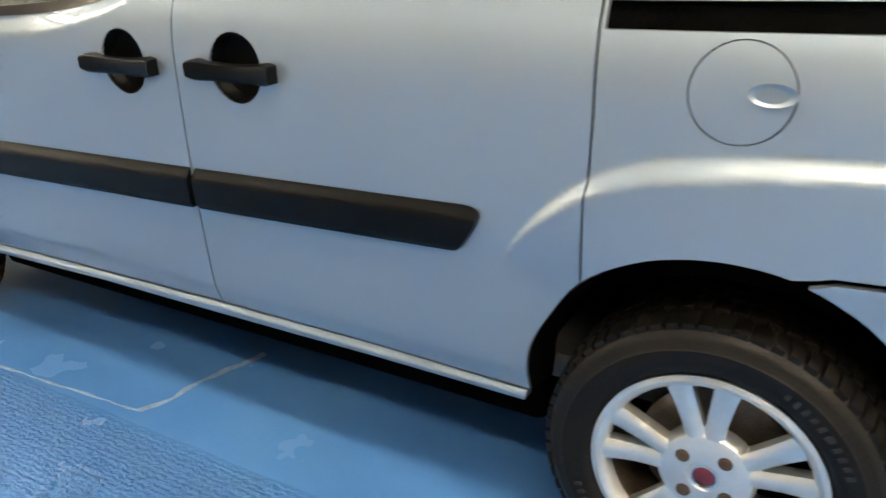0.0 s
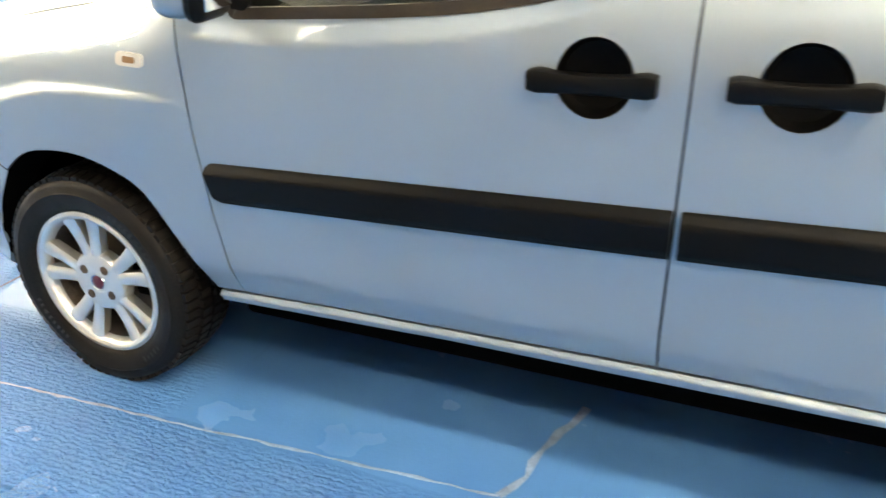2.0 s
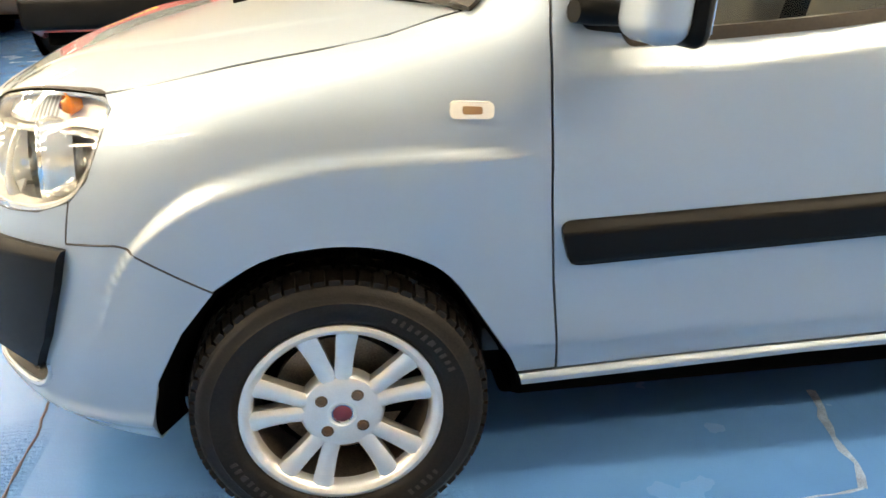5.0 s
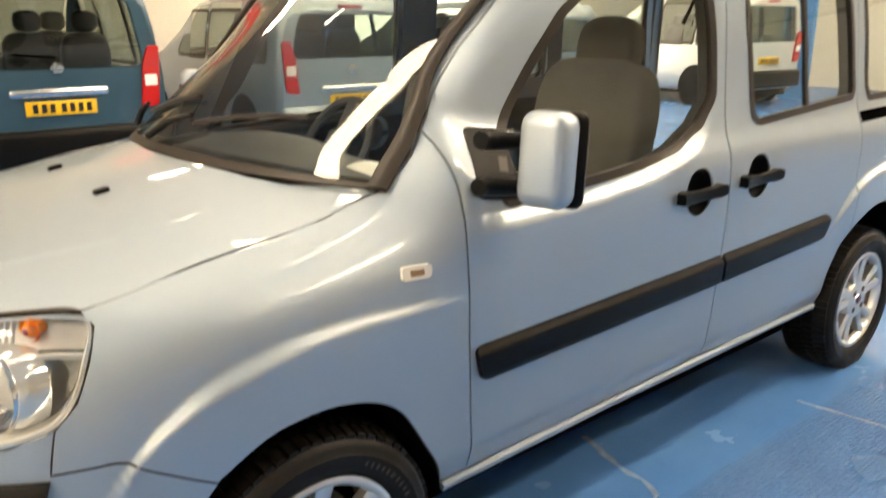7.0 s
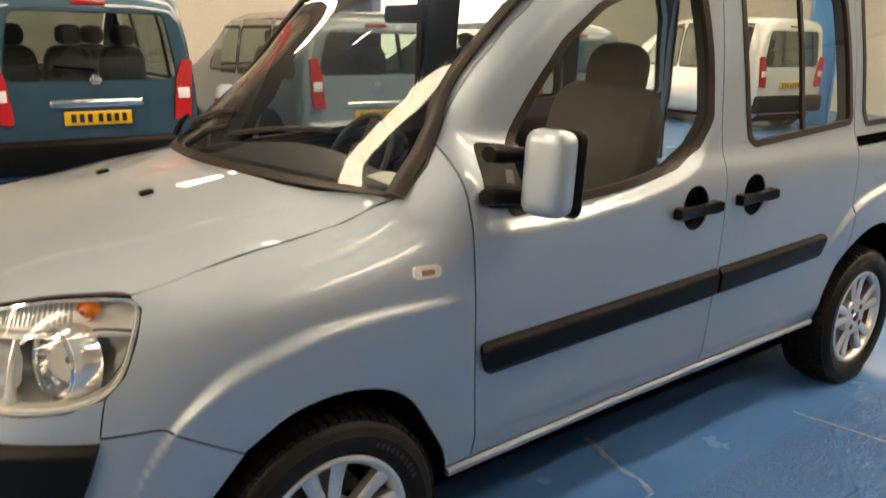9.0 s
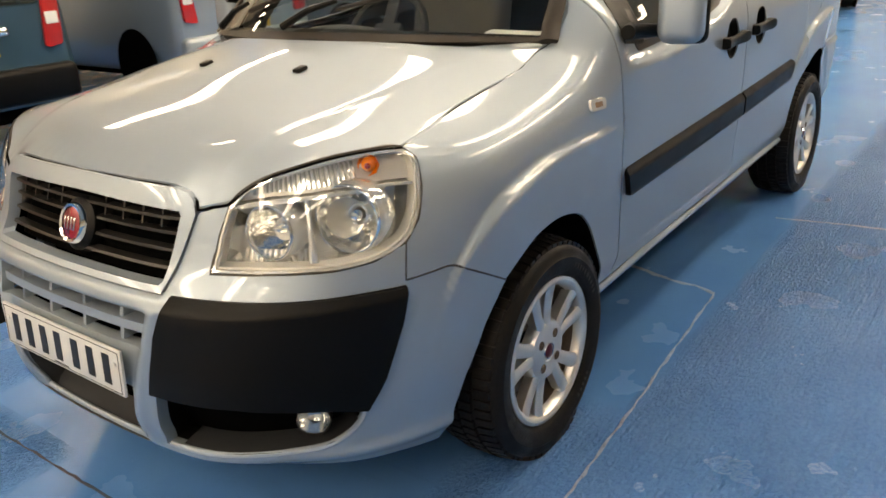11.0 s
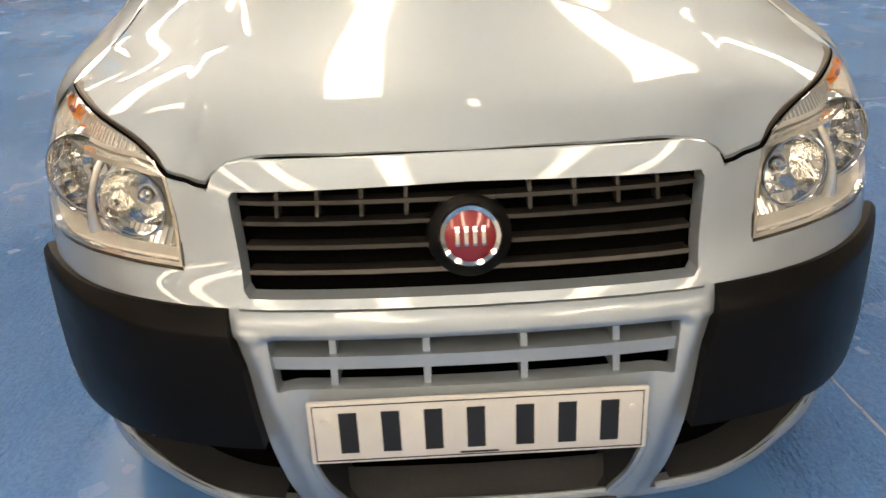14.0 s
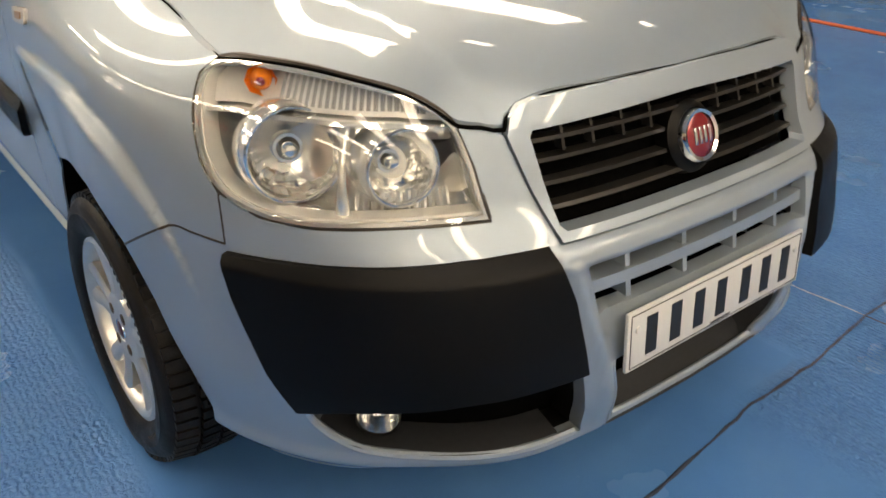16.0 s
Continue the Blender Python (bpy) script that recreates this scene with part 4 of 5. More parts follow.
# door mirrors
for sd in (1, -1):
    head = bmesh.new()
    box(head, -.060, .026, -.062, .062, -.105, .105, .034, 4)
    m = Matrix.Translation((.555, -.935 * sd, 1.118)) @ pose(0, 0, 0, 0, 4, 10 * sd)
    mir = part("door_mirror", head, PAINT, van, "painted door mirror on two black arms", pose_=m)
    part("mirror_back", boxed(.010, .056, -.065, .065, -.108, .108, .024, 3), PLASTIC, mir, "black mirror housing")
    part("mirror_glass", boxed(.053, .058, -.05, .05, -.085, .085, .002), CHROME, mir)
    for dz in (-.070, .034):
        bm = tube([(-.095, .125 * sd, dz), (-.06, .13 * sd, dz), (.0, .085 * sd, dz), (.03, .03 * sd, dz)], [.020, .024, .019, .017], 12)
        part("mirror_arm", bm, PLASTIC, mir, "black mirror arm")
    part("mirror_base", sheet(sided(skin, sd), fillet([(.452, 1.022), (.585, 1.005), (.60, 1.16), (.50, 1.17)], .02), (), .05, .004, .012), PLASTIC, van, "black triangular mirror base")


# wheels
def seated(bm):
    """Flattens a tyre where it stands on the floor and lets its wall bulge there."""
    for v in bm.verts:
        if v.co.z < -.24 and v.co.y < .02:
            v.co.y -= .012 * sm((-.24 - v.co.z) / .05)
        if v.co.z < -.2895:
            v.co.z = -.2895
    return bm


def wheel_thing():
    w = new("wheel")
    R, RR = .305, .198
    prof = [(RR, .012), (RR + .006, -.003), (.214, -.010), (.218, -.0135), (.240, -.018), (.256, -.020), (.259, -.017), (.272, -.015), (.284, -.006), (.290, .008), (.2935, .030), (.2935, .150), (.290, .168), (.268, .195), (.22, .195), (RR, .175)]
    part("tyre", seated(lathe(prof, 72)), TYRE, w, "black tyre with worn tread")
    bm = bmesh.new()
    n = 66
    for row, (d0, d1, ph) in enumerate(((-.002, .040, 0), (.048, .084, .5), (.092, .128, 0), (.136, .172, .5))):
        for i in range(n):
            a0, a1 = 2 * math.pi * (i + ph) / n, 2 * math.pi * (i + ph + .74) / n
            r0, r1 = .283, (R if 0 < row < 3 else .3025)
            vs = []
            for r in (r0, r1):
                for a, d in ((a0, d0), (a1, d0), (a1, d1), (a0, d1)):
                    edge = .014 if (row == 0 and d == d0 and r > .296) or (row == 3 and d == d1 and r > .296) else 0
                    rr = r - edge * .45
                    vs.append(bm.verts.new((rr * math.cos(a), d, rr * math.sin(a))))
            for q in ((4, 5, 6, 7), (0, 1, 5, 4), (1, 2, 6, 5), (2, 3, 7, 6), (3, 0, 4, 7)):
                bm.faces.new([vs[k] for k in q])
    tagged(part("tread", seated(bm), TYRE, w, "tyre tread blocks", smooth=False), kind="stuff")
    marks = bmesh.new()
    for a0, k in ((-62, 11), (128, 9), (40, 5)):
        for i in range(k):
            m = pose(0, 0, 0, 0, a0 + i * 4.2 - (3 if i > 5 else 0), 0) @ Matrix.Translation((.238, -.0178, 0))
            r = bmesh.ops.create_cube(marks, size=1, matrix=m @ Matrix.Diagonal((.015 if i % 3 else .011, .0016, .0075, 1)))
    tagged(part("sidewall_lettering", marks, TYREMARK, w, "worn raised marks on the tyre wall", smooth=False), kind="stuff")
    part("rim_barrel", lathe([(RR + .004, .004), (RR + .005, -.006), (RR - .004, -.009), (RR - .012, -.006), (RR - .019, .004), (RR - .022, .024)], 72), ALLOY, w, "silver alloy rim")
    part("rim_well", lathe([(RR - .022, .024), (RR - .026, .16)], 48), DISC, w, "dusty inner rim")
    sp = bmesh.new()
    for k in range(10):
        pair, sgn = divmod(k, 2)
        ang = 2 * math.pi * pair / 5 + math.pi / 2 + .11
        sg = -1 if sgn else 1
        sec = []
        for t in (0, .12, .3, .5, .75, 1):
            r = .066 + (RR - .010 - .066) * t
            da = sg * (.185 + .045 * t)
            wid = .0150 + .003 * (1 - t) + .008 * t * t
            dep = -.002 + .012 * (1 - (2 * t - 1) ** 2) * .3 - .006 * t + .006
            c = Vector((r * math.cos(ang + da), dep, r * math.sin(ang + da)))
            tw = Vector((-math.sin(ang + da), 0, math.cos(ang + da)))
            sec.append([sp.verts.new(c - tw * wid + Vector((0, .006, 0))), sp.verts.new(c - tw * wid * .55), sp.verts.new(c + tw * wid * .55),
                        sp.verts.new(c + tw * wid + Vector((0, .006, 0))), sp.verts.new(c + tw * wid * .8 + Vector((0, .035, 0))), sp.verts.new(c - tw * wid * .8 + Vector((0, .035, 0)))])
        for a, b in zip(sec, sec[1:]):
            for j in range(6):
                sp.faces.new((a[j], a[(j + 1) % 6], b[(j + 1) % 6], b[j]))
    part("spokes", sp, ALLOY, w, "five pairs of silver spokes", angle=50)
    part("hub", lathe([(0, .003), (.028, .003), (.030, .001), (.066, .001), (.080, .006), (.086, .016), (.086, .04)], 40), ALLOY, w)
    part("hub_cap", lathe([(0, -.002), (.016, -.001), (.020, .002)], 28), CAPRED, w, "dull red centre cap")
    part("hub_ring", lathe([(.0195, .000), (.022, -.001), (.0235, .003)], 28), CHROME, w)
    for i in range(4):
        a = math.pi / 4 + .1 + i * math.pi / 2
        part("wheel_bolt", lathe([(0, -.001), (.007, -.001), (.0085, .0005), (.0125, -.0005), (.0135, .004)], 14, pose(.051 * math.cos(a), 0, .051 * math.sin(a))), BRONZE, w, "brown wheel bolt")
    part("brake_disc", lathe([(.04, .075), (.135, .075), (.135, .095), (.04, .095)], 40), DISC, w, "rusty brake disc")
    part("caliper", boxed(.07, .145, .055, .11, -.05, .05, .012), DARK, w)
    part("wheel_back", lathe([(0, .12), (.18, .12)], 32), DARK, w)
    return w


w0 = wheel_thing()
w0.parent = van
w0.matrix_basis = pose(0, -.824, .290)
for x, y, rz, ry in ((2.590, -.822, 0, 0), (0, .824, 180, 0), (2.590, .822, 180, 0)):
    c = copy_thing(w0, pose(x, y, .290, 0, ry, rz))
    c.parent = van
for x in (0.0, 2.590):
    for sd in (1, -1):
        arch = bmesh.new()
        R = .362
        n = 20
        rings = []
        for i in range(n + 1):
            a = math.pi * i / n
            rings.append([arch.verts.new((x + R * math.cos(a), -sd * yy, .30 + R * .98 * math.sin(a))) for yy in (.785, .50)])
        for a, b in zip(rings, rings[1:]):
            arch.faces.new((a[0], b[0], b[1], a[1]))
        vs = [r[1] for r in rings]
        arch.faces.new(vs)
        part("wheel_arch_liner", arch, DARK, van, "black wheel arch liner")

for pts, cx in ((ARCH_F + [*curved([(-.285, .496), (-.350, .384), (-.378, .300), (-.400, .215)])], 0.0), (ARCH_R, 2.59)):
    n = len(pts) - 1

    def lining(a, b):
        i = min(n - 1, int(a * n))
        t = a * n - i
        s, z = pts[i][0] * (1 - t) + pts[i + 1][0] * t, pts[i][1] * (1 - t) + pts[i + 1][1] * t
        k = .002 + .055 * b
        return skin(s + (cx - s) * k, z + (.30 - z) * k, -.003 - .09 * b)

    for sd in (1, -1):
        bm = grid(lining, n, 3)
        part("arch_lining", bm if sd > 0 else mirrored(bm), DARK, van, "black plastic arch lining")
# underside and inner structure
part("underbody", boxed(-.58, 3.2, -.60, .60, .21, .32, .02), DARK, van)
# black slabs added low between the wheels to darken the view under the sills
part("under_sill_slab", box(boxed(.37, 2.24, -.70, .70, .205, .314, .02), .37, 2.24, -.58, .58, .13, .22, .02), DARK, van)
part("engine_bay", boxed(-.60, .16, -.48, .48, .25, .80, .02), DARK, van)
shell = [(.42, .30)] + [(.40, .99), (3.2, 1.05), (3.2, .36)] + ARCH_R[::-1] + [(2.2, .30)]
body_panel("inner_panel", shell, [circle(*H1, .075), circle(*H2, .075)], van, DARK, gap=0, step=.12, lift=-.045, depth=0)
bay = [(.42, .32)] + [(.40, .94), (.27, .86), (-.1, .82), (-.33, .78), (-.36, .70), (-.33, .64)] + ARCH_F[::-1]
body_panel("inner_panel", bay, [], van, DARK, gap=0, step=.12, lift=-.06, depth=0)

# interior
def pillow(sx_, sy_, sz_, p):
    """A soft rounded block."""
    bm = bmesh.new()
    bmesh.ops.create_uvsphere(bm, u_segments=28, v_segments=16, radius=1)
    for v in bm.verts:
        v.co = [math.copysign(abs(q) ** p, q) * s for q, s in zip(v.co, (sx_, sy_, sz_))]
    return bm


cabin = van
part("cabin_floor", boxed(.3, 3.2, -.72, .72, .34, .40, .01), DASH, van)
part("dashboard", grid(lambda a, b: Vector((.24 + .44 * b - .03 * abs(2 * a - 1) ** 2, (.58 + .10 * b) * (2 * a - 1), 1.00 + .035 * math.sin(math.pi * b) - .02 * b + .035 * math.exp(-((2 * a - 1.45) / .3) ** 2) * sm(b * 2))), 28, 10, thick=.05), DASH, van, "dark dashboard top")
part("dashboard_face", boxed(.56, .66, -.70, .70, .50, 1.0, .05, 3), DASH, van)
for y in (-.37, .37):
    seat = part("front_seat", pillow(.27, .25, .10, .45), CLOTH, van, "dark cloth front seat", pose_=pose(1.12, y, .66))
    part("seat_back", pillow(.075, .235, .33, .45), CLOTH, seat, pose_=Matrix.Translation((.22, 0, .30)) @ pose(0, 0, 0, 0, 13, 0))
    part("headrest", pillow(.055, .125, .105, .7), CLOTH, seat, "rounded headrest", pose_=Matrix.Translation((.32, 0, .655)) @ pose(0, 0, 0, 0, 10, 0))
    part("seat_base", boxed(-.20, .20, -.2, .2, -.28, -.05, .02), DARK, seat)
bm = bmesh.new()
tube([(.19 * math.cos(2 * math.pi * i / 32), .19 * math.sin(2 * math.pi * i / 32), 0) for i in range(33)], .016, 8, bm, caps=False)
box(bm, -.18, .18, -.03, .03, -.01, .01, .008)
box(bm, -.07, .07, -.07, .07, -.02, .015, .02)
part("steering_wheel", bm, DASH, van, "dark steering wheel", pose_=pose(.82, .37, .96, 0, -60, 0))
part("rear_mirror", boxed(-.012, .02, -.11, .11, -.03, .03, .012), DARK, van, pose_=pose(.78, 0, 1.50))
paper = tagged(part("paper", grid(lambda a, b: (.34 + .10 * b + .03 * a, -.60 + .20 * a, 1.050 + .008 * math.sin(math.pi * b)), 8, 8, thick=.0015), WHITEP), "white sheet of paper lying on the van's dashboard", "paper")


def grown(poly, k):
    cx, cz = sum(p[0] for p in poly) / len(poly), sum(p[1] for p in poly) / len(poly)
    return [(cx + (x - cx) * k, cz + (z - cz) * k) for x, z in poly]


lining = [(.50, .975), (3.18, 1.05), (3.12, 1.70), (2.1, 1.695), (1.3, 1.662), (.95, 1.615), (.78, 1.53), (.66, 1.43), (.53, 1.18)]
body_panel("pillar_lining", lining, [grown(w, .985) for w in (FWIN, SWIN, QWIN)], van, DASH, gap=0, step=.1, lift=-.055, depth=0, label="dark grey pillar lining")
part("roof_lining", grid(lambda a, b: Vector(roof_at(.035 + .93 * a, .05 + .90 * b)) - Vector((0, 0, .045)), 20, 12), CLOTH, van, "dark roof lining")
# rear frame and raised tailgate
part("rear_frame", boxed(3.20, 3.29, -.66, .66, 1.66, 1.76, .02), PAINT, van)
part("rear_bumper", boxed(3.16, 3.42, -.70, .70, .30, .54, .07, 3), PLASTIC, van, "black rear bumper")
gate_m = pose(3.22, 0, 1.80, 0, -9, 0)
gate = part("tailgate", boxed(0, 1.08, -.66, .66, -.02, .065, .03, 3), PAINT, van, "painted tailgate raised level with the roof", pose_=gate_m)
part("tailgate_lining", boxed(.06, 1.06, -.60, .60, -.05, -.018, .01), DASH, gate, "dark tailgate lining")
part("tailgate_window", boxed(.20, .66, -.668, .668, .0, .072, .01), DARK, gate, "dark tailgate window")
part("brake_lamp", boxed(.02, .07, -.14, .14, .055, .085, .012), RED, gate, "red high-level brake lamp")
for y in (-.58, .58):
    part("gas_strut", tube([(.35, y, -.03), (-.02, y, -.42)], .010, 8), DARK, gate)
part("tailgate_latch", boxed(1.02, 1.06, -.62, -.57, -.12, -.03, .01), DARK, gate)


# ---- the hall: floor, walls, roof ----
def floor_material():
    m = bpy.data.materials.new("blue_floor_paint")
    m.use_nodes = True
    nt = m.node_tree
    b = nt.nodes["Principled BSDF"]
    tc = nt.nodes.new("ShaderNodeTexCoord")

    def noise_(scale, detail=4, stretch=None, dist=0.0):
        n = nt.nodes.new("ShaderNodeTexNoise")
        n.inputs["Scale"].default_value, n.inputs["Detail"].default_value, n.inputs["Distortion"].default_value = scale, detail, dist
        src = tc.outputs["Object"]
        if stretch:
            mp = nt.nodes.new("ShaderNodeMapping")
            mp.inputs["Scale"].default_value = stretch
            nt.links.new(src, mp.inputs[0])
            src = mp.outputs[0]
        nt.links.new(src, n.inputs["Vector"])
        return n.outputs[0]

    def remap(src, a, b_, c=0.0, d=1.0):
        r = nt.nodes.new("ShaderNodeMapRange")
        for k, v in zip(("From Min", "From Max", "To Min", "To Max"), (a, b_, c, d)):
            r.inputs[k].default_value = v
        nt.links.new(src, r.inputs[0])
        return r.outputs[0]

    def op(kind, a, b_):
        n = nt.nodes.new("ShaderNodeMath")
        n.operation = kind
        for i, v in enumerate((a, b_)):
            if isinstance(v, (int, float)):
                n.inputs[i].default_value = v
            else:
                nt.links.new(v, n.inputs[i])
        return n.outputs[0]

    def mix(f, a, b_):
        n = nt.nodes.new("ShaderNodeMix")
        n.data_type = "RGBA"
        nt.links.new(f, n.inputs[0])
        for i, v in ((6, a), (7, b_)):
            if isinstance(v, tuple):
                n.inputs[i].default_value = (*v, 1)
            else:
                nt.links.new(v, n.inputs[i])
        return n.outputs[2]

    sep = nt.nodes.new("ShaderNodeSeparateXYZ")
    nt.links.new(tc.outputs["Object"], sep.inputs[0])
    # the roughly finished concrete lies outside the smooth bay that the van stands in
    wob = op("MULTIPLY", noise_(2.2, 3), .05)
    yw, xw = op("ADD", sep.outputs["Y"], wob), op("ADD", sep.outputs["X"], wob)
    zone = op("MAXIMUM", remap(yw, -.90, -.96), remap(yw, .88, .95))
    zone = op("MAXIMUM", zone, op("MULTIPLY", remap(xw, -.72, -.78), remap(op("ABSOLUTE", sep.outputs["Y"], 0), .30, .42)))
    zone = op("MAXIMUM", zone, op("MULTIPLY", remap(xw, .30, .10), remap(yw, -.62, -.72)))
    patch = remap(noise_(.75, 3), .38, .60)
    col = mix(remap(noise_(0.9, 5), .30, .70), (0.050, 0.172, 0.425), (0.070, 0.220, 0.500))
    col = mix(remap(noise_(3.5, 3, (1, 1.5, 1)), .35, .85, 0, .25), col, (0.12, 0.30, 0.58))
    # darker blue specks: shade in the rough concrete's pits, put into the colour
    pit_shade = op("MULTIPLY", zone, remap(noise_(95, 3, (1, .7, 1), .8), .55, .40, 0, .28))
    col = mix(pit_shade, col, (0.022, 0.095, 0.31))
    # long dark scrapes left by tyres and trolleys
    scrape = op("MULTIPLY", remap(noise_(8, 5, (3.5, .25, 1), .3), .60, .78), remap(noise_(1.0, 2), .50, .64))
    col = mix(op("MULTIPLY", scrape, .16), col, (0.03, 0.06, 0.14))
    nt.links.new(col, b.inputs["Base Color"])
    nt.links.new(remap(noise_(3, 4), .3, .7, .19, .29), b.inputs["Roughness"])
    b.inputs["Specular IOR Level"].default_value = 0.30
    wave = nt.nodes.new("ShaderNodeTexWave")
    wave.bands_direction = "Y"
    wave.inputs["Scale"].default_value, wave.inputs["Distortion"].default_value = 20, 5.0
    wave.inputs["Detail"].default_value, wave.inputs["Detail Scale"].default_value = 3, 2.0
    nt.links.new(tc.outputs["Object"], wave.inputs["Vector"])
    ridge = op("MULTIPLY", wave.outputs["Fac"], op("MULTIPLY", zone, remap(noise_(.8, 2), .36, .60, .15, 1.1)))
    rough = op("MULTIPLY", noise_(62, 4, None, .8), op("MULTIPLY", zone, remap(patch, 0, 1, 2.2, 7.5)))
    calm = op("ADD", op("MULTIPLY", noise_(5, 2), .2), op("MULTIPLY", noise_(130, 2), .14))
    h = op("ADD", op("ADD", op("MULTIPLY", ridge, 1.0), rough), calm)
    bp = nt.nodes.new("ShaderNodeBump")
    bp.inputs["Strength"].default_value, bp.inputs["Distance"].default_value = 0.8, 0.004
    nt.links.new(h, bp.inputs["Height"])
    nt.links.new(bp.outputs[0], b.inputs["Normal"])
    return m


FLOORM = floor_material()
CREAM = mat("cream_cladding", (0.45, 0.395, 0.305), 0.55, var=0.06, vscale=1.5)
GREYB = mat("grey_blockwork", (0.58, 0.56, 0.52), 0.75, var=0.08, vscale=2, bump=0.3, bscale=30)
WHITEW = mat("whitewashed_blockwork", (0.58, 0.545, 0.475), 0.7, var=0.06, vscale=2, bump=0.3, bscale=30)
ROOFM = mat("roof_sheet", (0.70, 0.665, 0.61), 0.6, var=0.06, vscale=2)
STEELB = mat("sky_blue_steel", (0.06, 0.30, 0.62), 0.4, var=0.10, vscale=6)
STEELD = mat("deep_blue_steel", (0.05, 0.13, 0.42), 0.4, var=0.10, vscale=6)
RUST = mat("brown_steel", (0.10, 0.055, 0.04), 0.6, var=0.25, vscale=8)
GREYW = mat("grey_cladding", (0.40, 0.38, 0.34), 0.6, var=0.06, vscale=2)
LIGHT = mat("rooflight_sheet", (0.85, 0.85, 0.83), 0.5, emit=(1.0, 0.94, 0.83), strength=22.0)
LAMPM = mat("lamp_tube", (0.9, 0.9, 0.9), 0.4, emit=(1.0, 0.95, 0.86), strength=20.0)
DAY = mat("daylight_beyond_door", (0.9, 0.9, 0.9), 0.6, emit=(1.0, 0.97, 0.92), strength=5.0)
CRACK = mat("worn_joint", (0.17, 0.25, 0.38), 0.5, var=0.5, vscale=25, bump=0.8, bscale=120)
CRACKD = mat("dark_joint", (0.025, 0.035, 0.06), 0.6, var=0.4, vscale=25)
BANNERB = mat("blue_banner", (0.05, 0.25, 0.60), 0.6, var=0.06, vscale=5)
REDP = mat("red_sign", (0.55, 0.03, 0.02), 0.4, var=0.05, vscale=5)

H = 5.0
X0, X1, Y0, Y1 = -11.0, 16.5, -10.0, 10.0
floor = tagged(part("floor", boxed(X0 - .3, X1 + .3, Y0 - .3, Y1 + 1.2, -.2, 0), FLOORM, smooth=False), "glossy bright blue painted concrete floor, scuffed and ridged", "floor", kind="structure")


def ribbon(name, pts, w, material, z=.0022):
    """A worn line on the floor: an uneven strip along points."""
    rnd = random.Random(len(pts) * 7 + int(pts[0][0] * 100))
    bm = bmesh.new()
    prev = None
    dense_ = []
    for p, q in zip(pts, pts[1:]):
        n = max(2, int(math.hypot(q[0] - p[0], q[1] - p[1]) / .035))
        dense_ += [(p[0] + (q[0] - p[0]) * i / n, p[1] + (q[1] - p[1]) * i / n) for i in range(n)]
    dense_.append(pts[-1])
    for i, p in enumerate(dense_):
        a, b = dense_[max(0, i - 1)], dense_[min(len(dense_) - 1, i + 1)]
        d = Vector((b[0] - a[0], b[1] - a[1])).normalized()
        nx, ny = -d.y, d.x
        k = rnd.uniform(-.25, .25) * w
        l, r = w * rnd.uniform(.2, .75), w * rnd.uniform(.2, .75)
        row = [bm.verts.new((p[0] + nx * (k + l), p[1] + ny * (k + l), .0005)), bm.verts.new((p[0] + nx * k, p[1] + ny * k, z)), bm.verts.new((p[0] + nx * (k - r), p[1] + ny * (k - r), .0005))]
        if prev:
            bm.faces.new((prev[0], prev[1], row[1], row[0]))
            bm.faces.new((prev[1], prev[2], row[2], row[1]))
        prev = row
    return part(name, bm, material, floor)


ribbon("floor_joint", [(-.75, -1.0), (-.4, -.99), (-.18, -.97), (.17, -.95), (.61, -.92), (.92, -.90), (1.15, -.885)], .009, CRACK)
ribbon("floor_joint", [(1.15, -.885), (1.185, -.80), (1.19, -.70), (1.25, -.5)], .020, CRACK)
ribbon("floor_joint", [(-.74, -1.9), (-.75, -1.0), (-.78, -.68), (-.78, -.38), (-.82, 0), (-.83, .6), (-.86, 1.6), (-.9, 3.5)], .008, CRACKD)
ribbon("floor_joint", [(-3.0, -1.06), (-1.6, -1.03), (-.75, -1.0)], .010, CRACKD)
ribbon("floor_joint", [(2.09, -.85), (2.12, -1.0), (2.16, -1.39), (2.2, -2.6), (2.3, -4.2)], .014, CRACK)


def corrugated(axis, fixed, a0, a1, z0, z1, pitch, depth, inward):
    """Trapezoid wall sheeting with upright ribs, with a backing thickness."""
    prof, x = [], a0
    while x < a1:
        for dx, d in ((0, 0), (.62, 0), (.70, 1), (.92, 1), (1.0, 0)):
            prof.append((min(a1, x + dx * pitch), d * depth))
        x += pitch
    bm = bmesh.new()
    prev = None
    for a, d in prof:
        c = fixed + inward * d
        row = [bm.verts.new((a, c, z) if axis == "y" else (c, a, z)) for z in (z0, z1)]
        if prev and (row[0].co - prev[0].co).length > 1e-5:
            bm.faces.new((prev[0], row[0], row[1], prev[1]))
        prev = row
    return bm


# north wall: blockwork below, cladding above, a wide doorway
def wall(name, bm, m, label):
    return tagged(part(name, bm, m, smooth=False), label, "wall", kind="structure")


DX0, DX1, DZ = 7.2, 11.6, 4.6
wall("wall_north_west", boxed(X0, DX0, Y1, Y1 + .2, 0, 2.38), WHITEW, "whitewashed blockwork wall base")
wall("wall_north_east", boxed(DX1, X1, Y1, Y1 + .2, 0, 2.38), WHITEW, "whitewashed blockwork wall base")
wall("wall_north_cladding", corrugated("y", Y1 + .12, X0, DX0, 2.38, H, .30, .035, -1), CREAM, "cream ribbed steel cladding")
wall("wall_north_cladding_east", corrugated("y", Y1 + .12, DX1, X1, 2.38, H, .30, .035, -1), CREAM, "cream ribbed steel cladding")
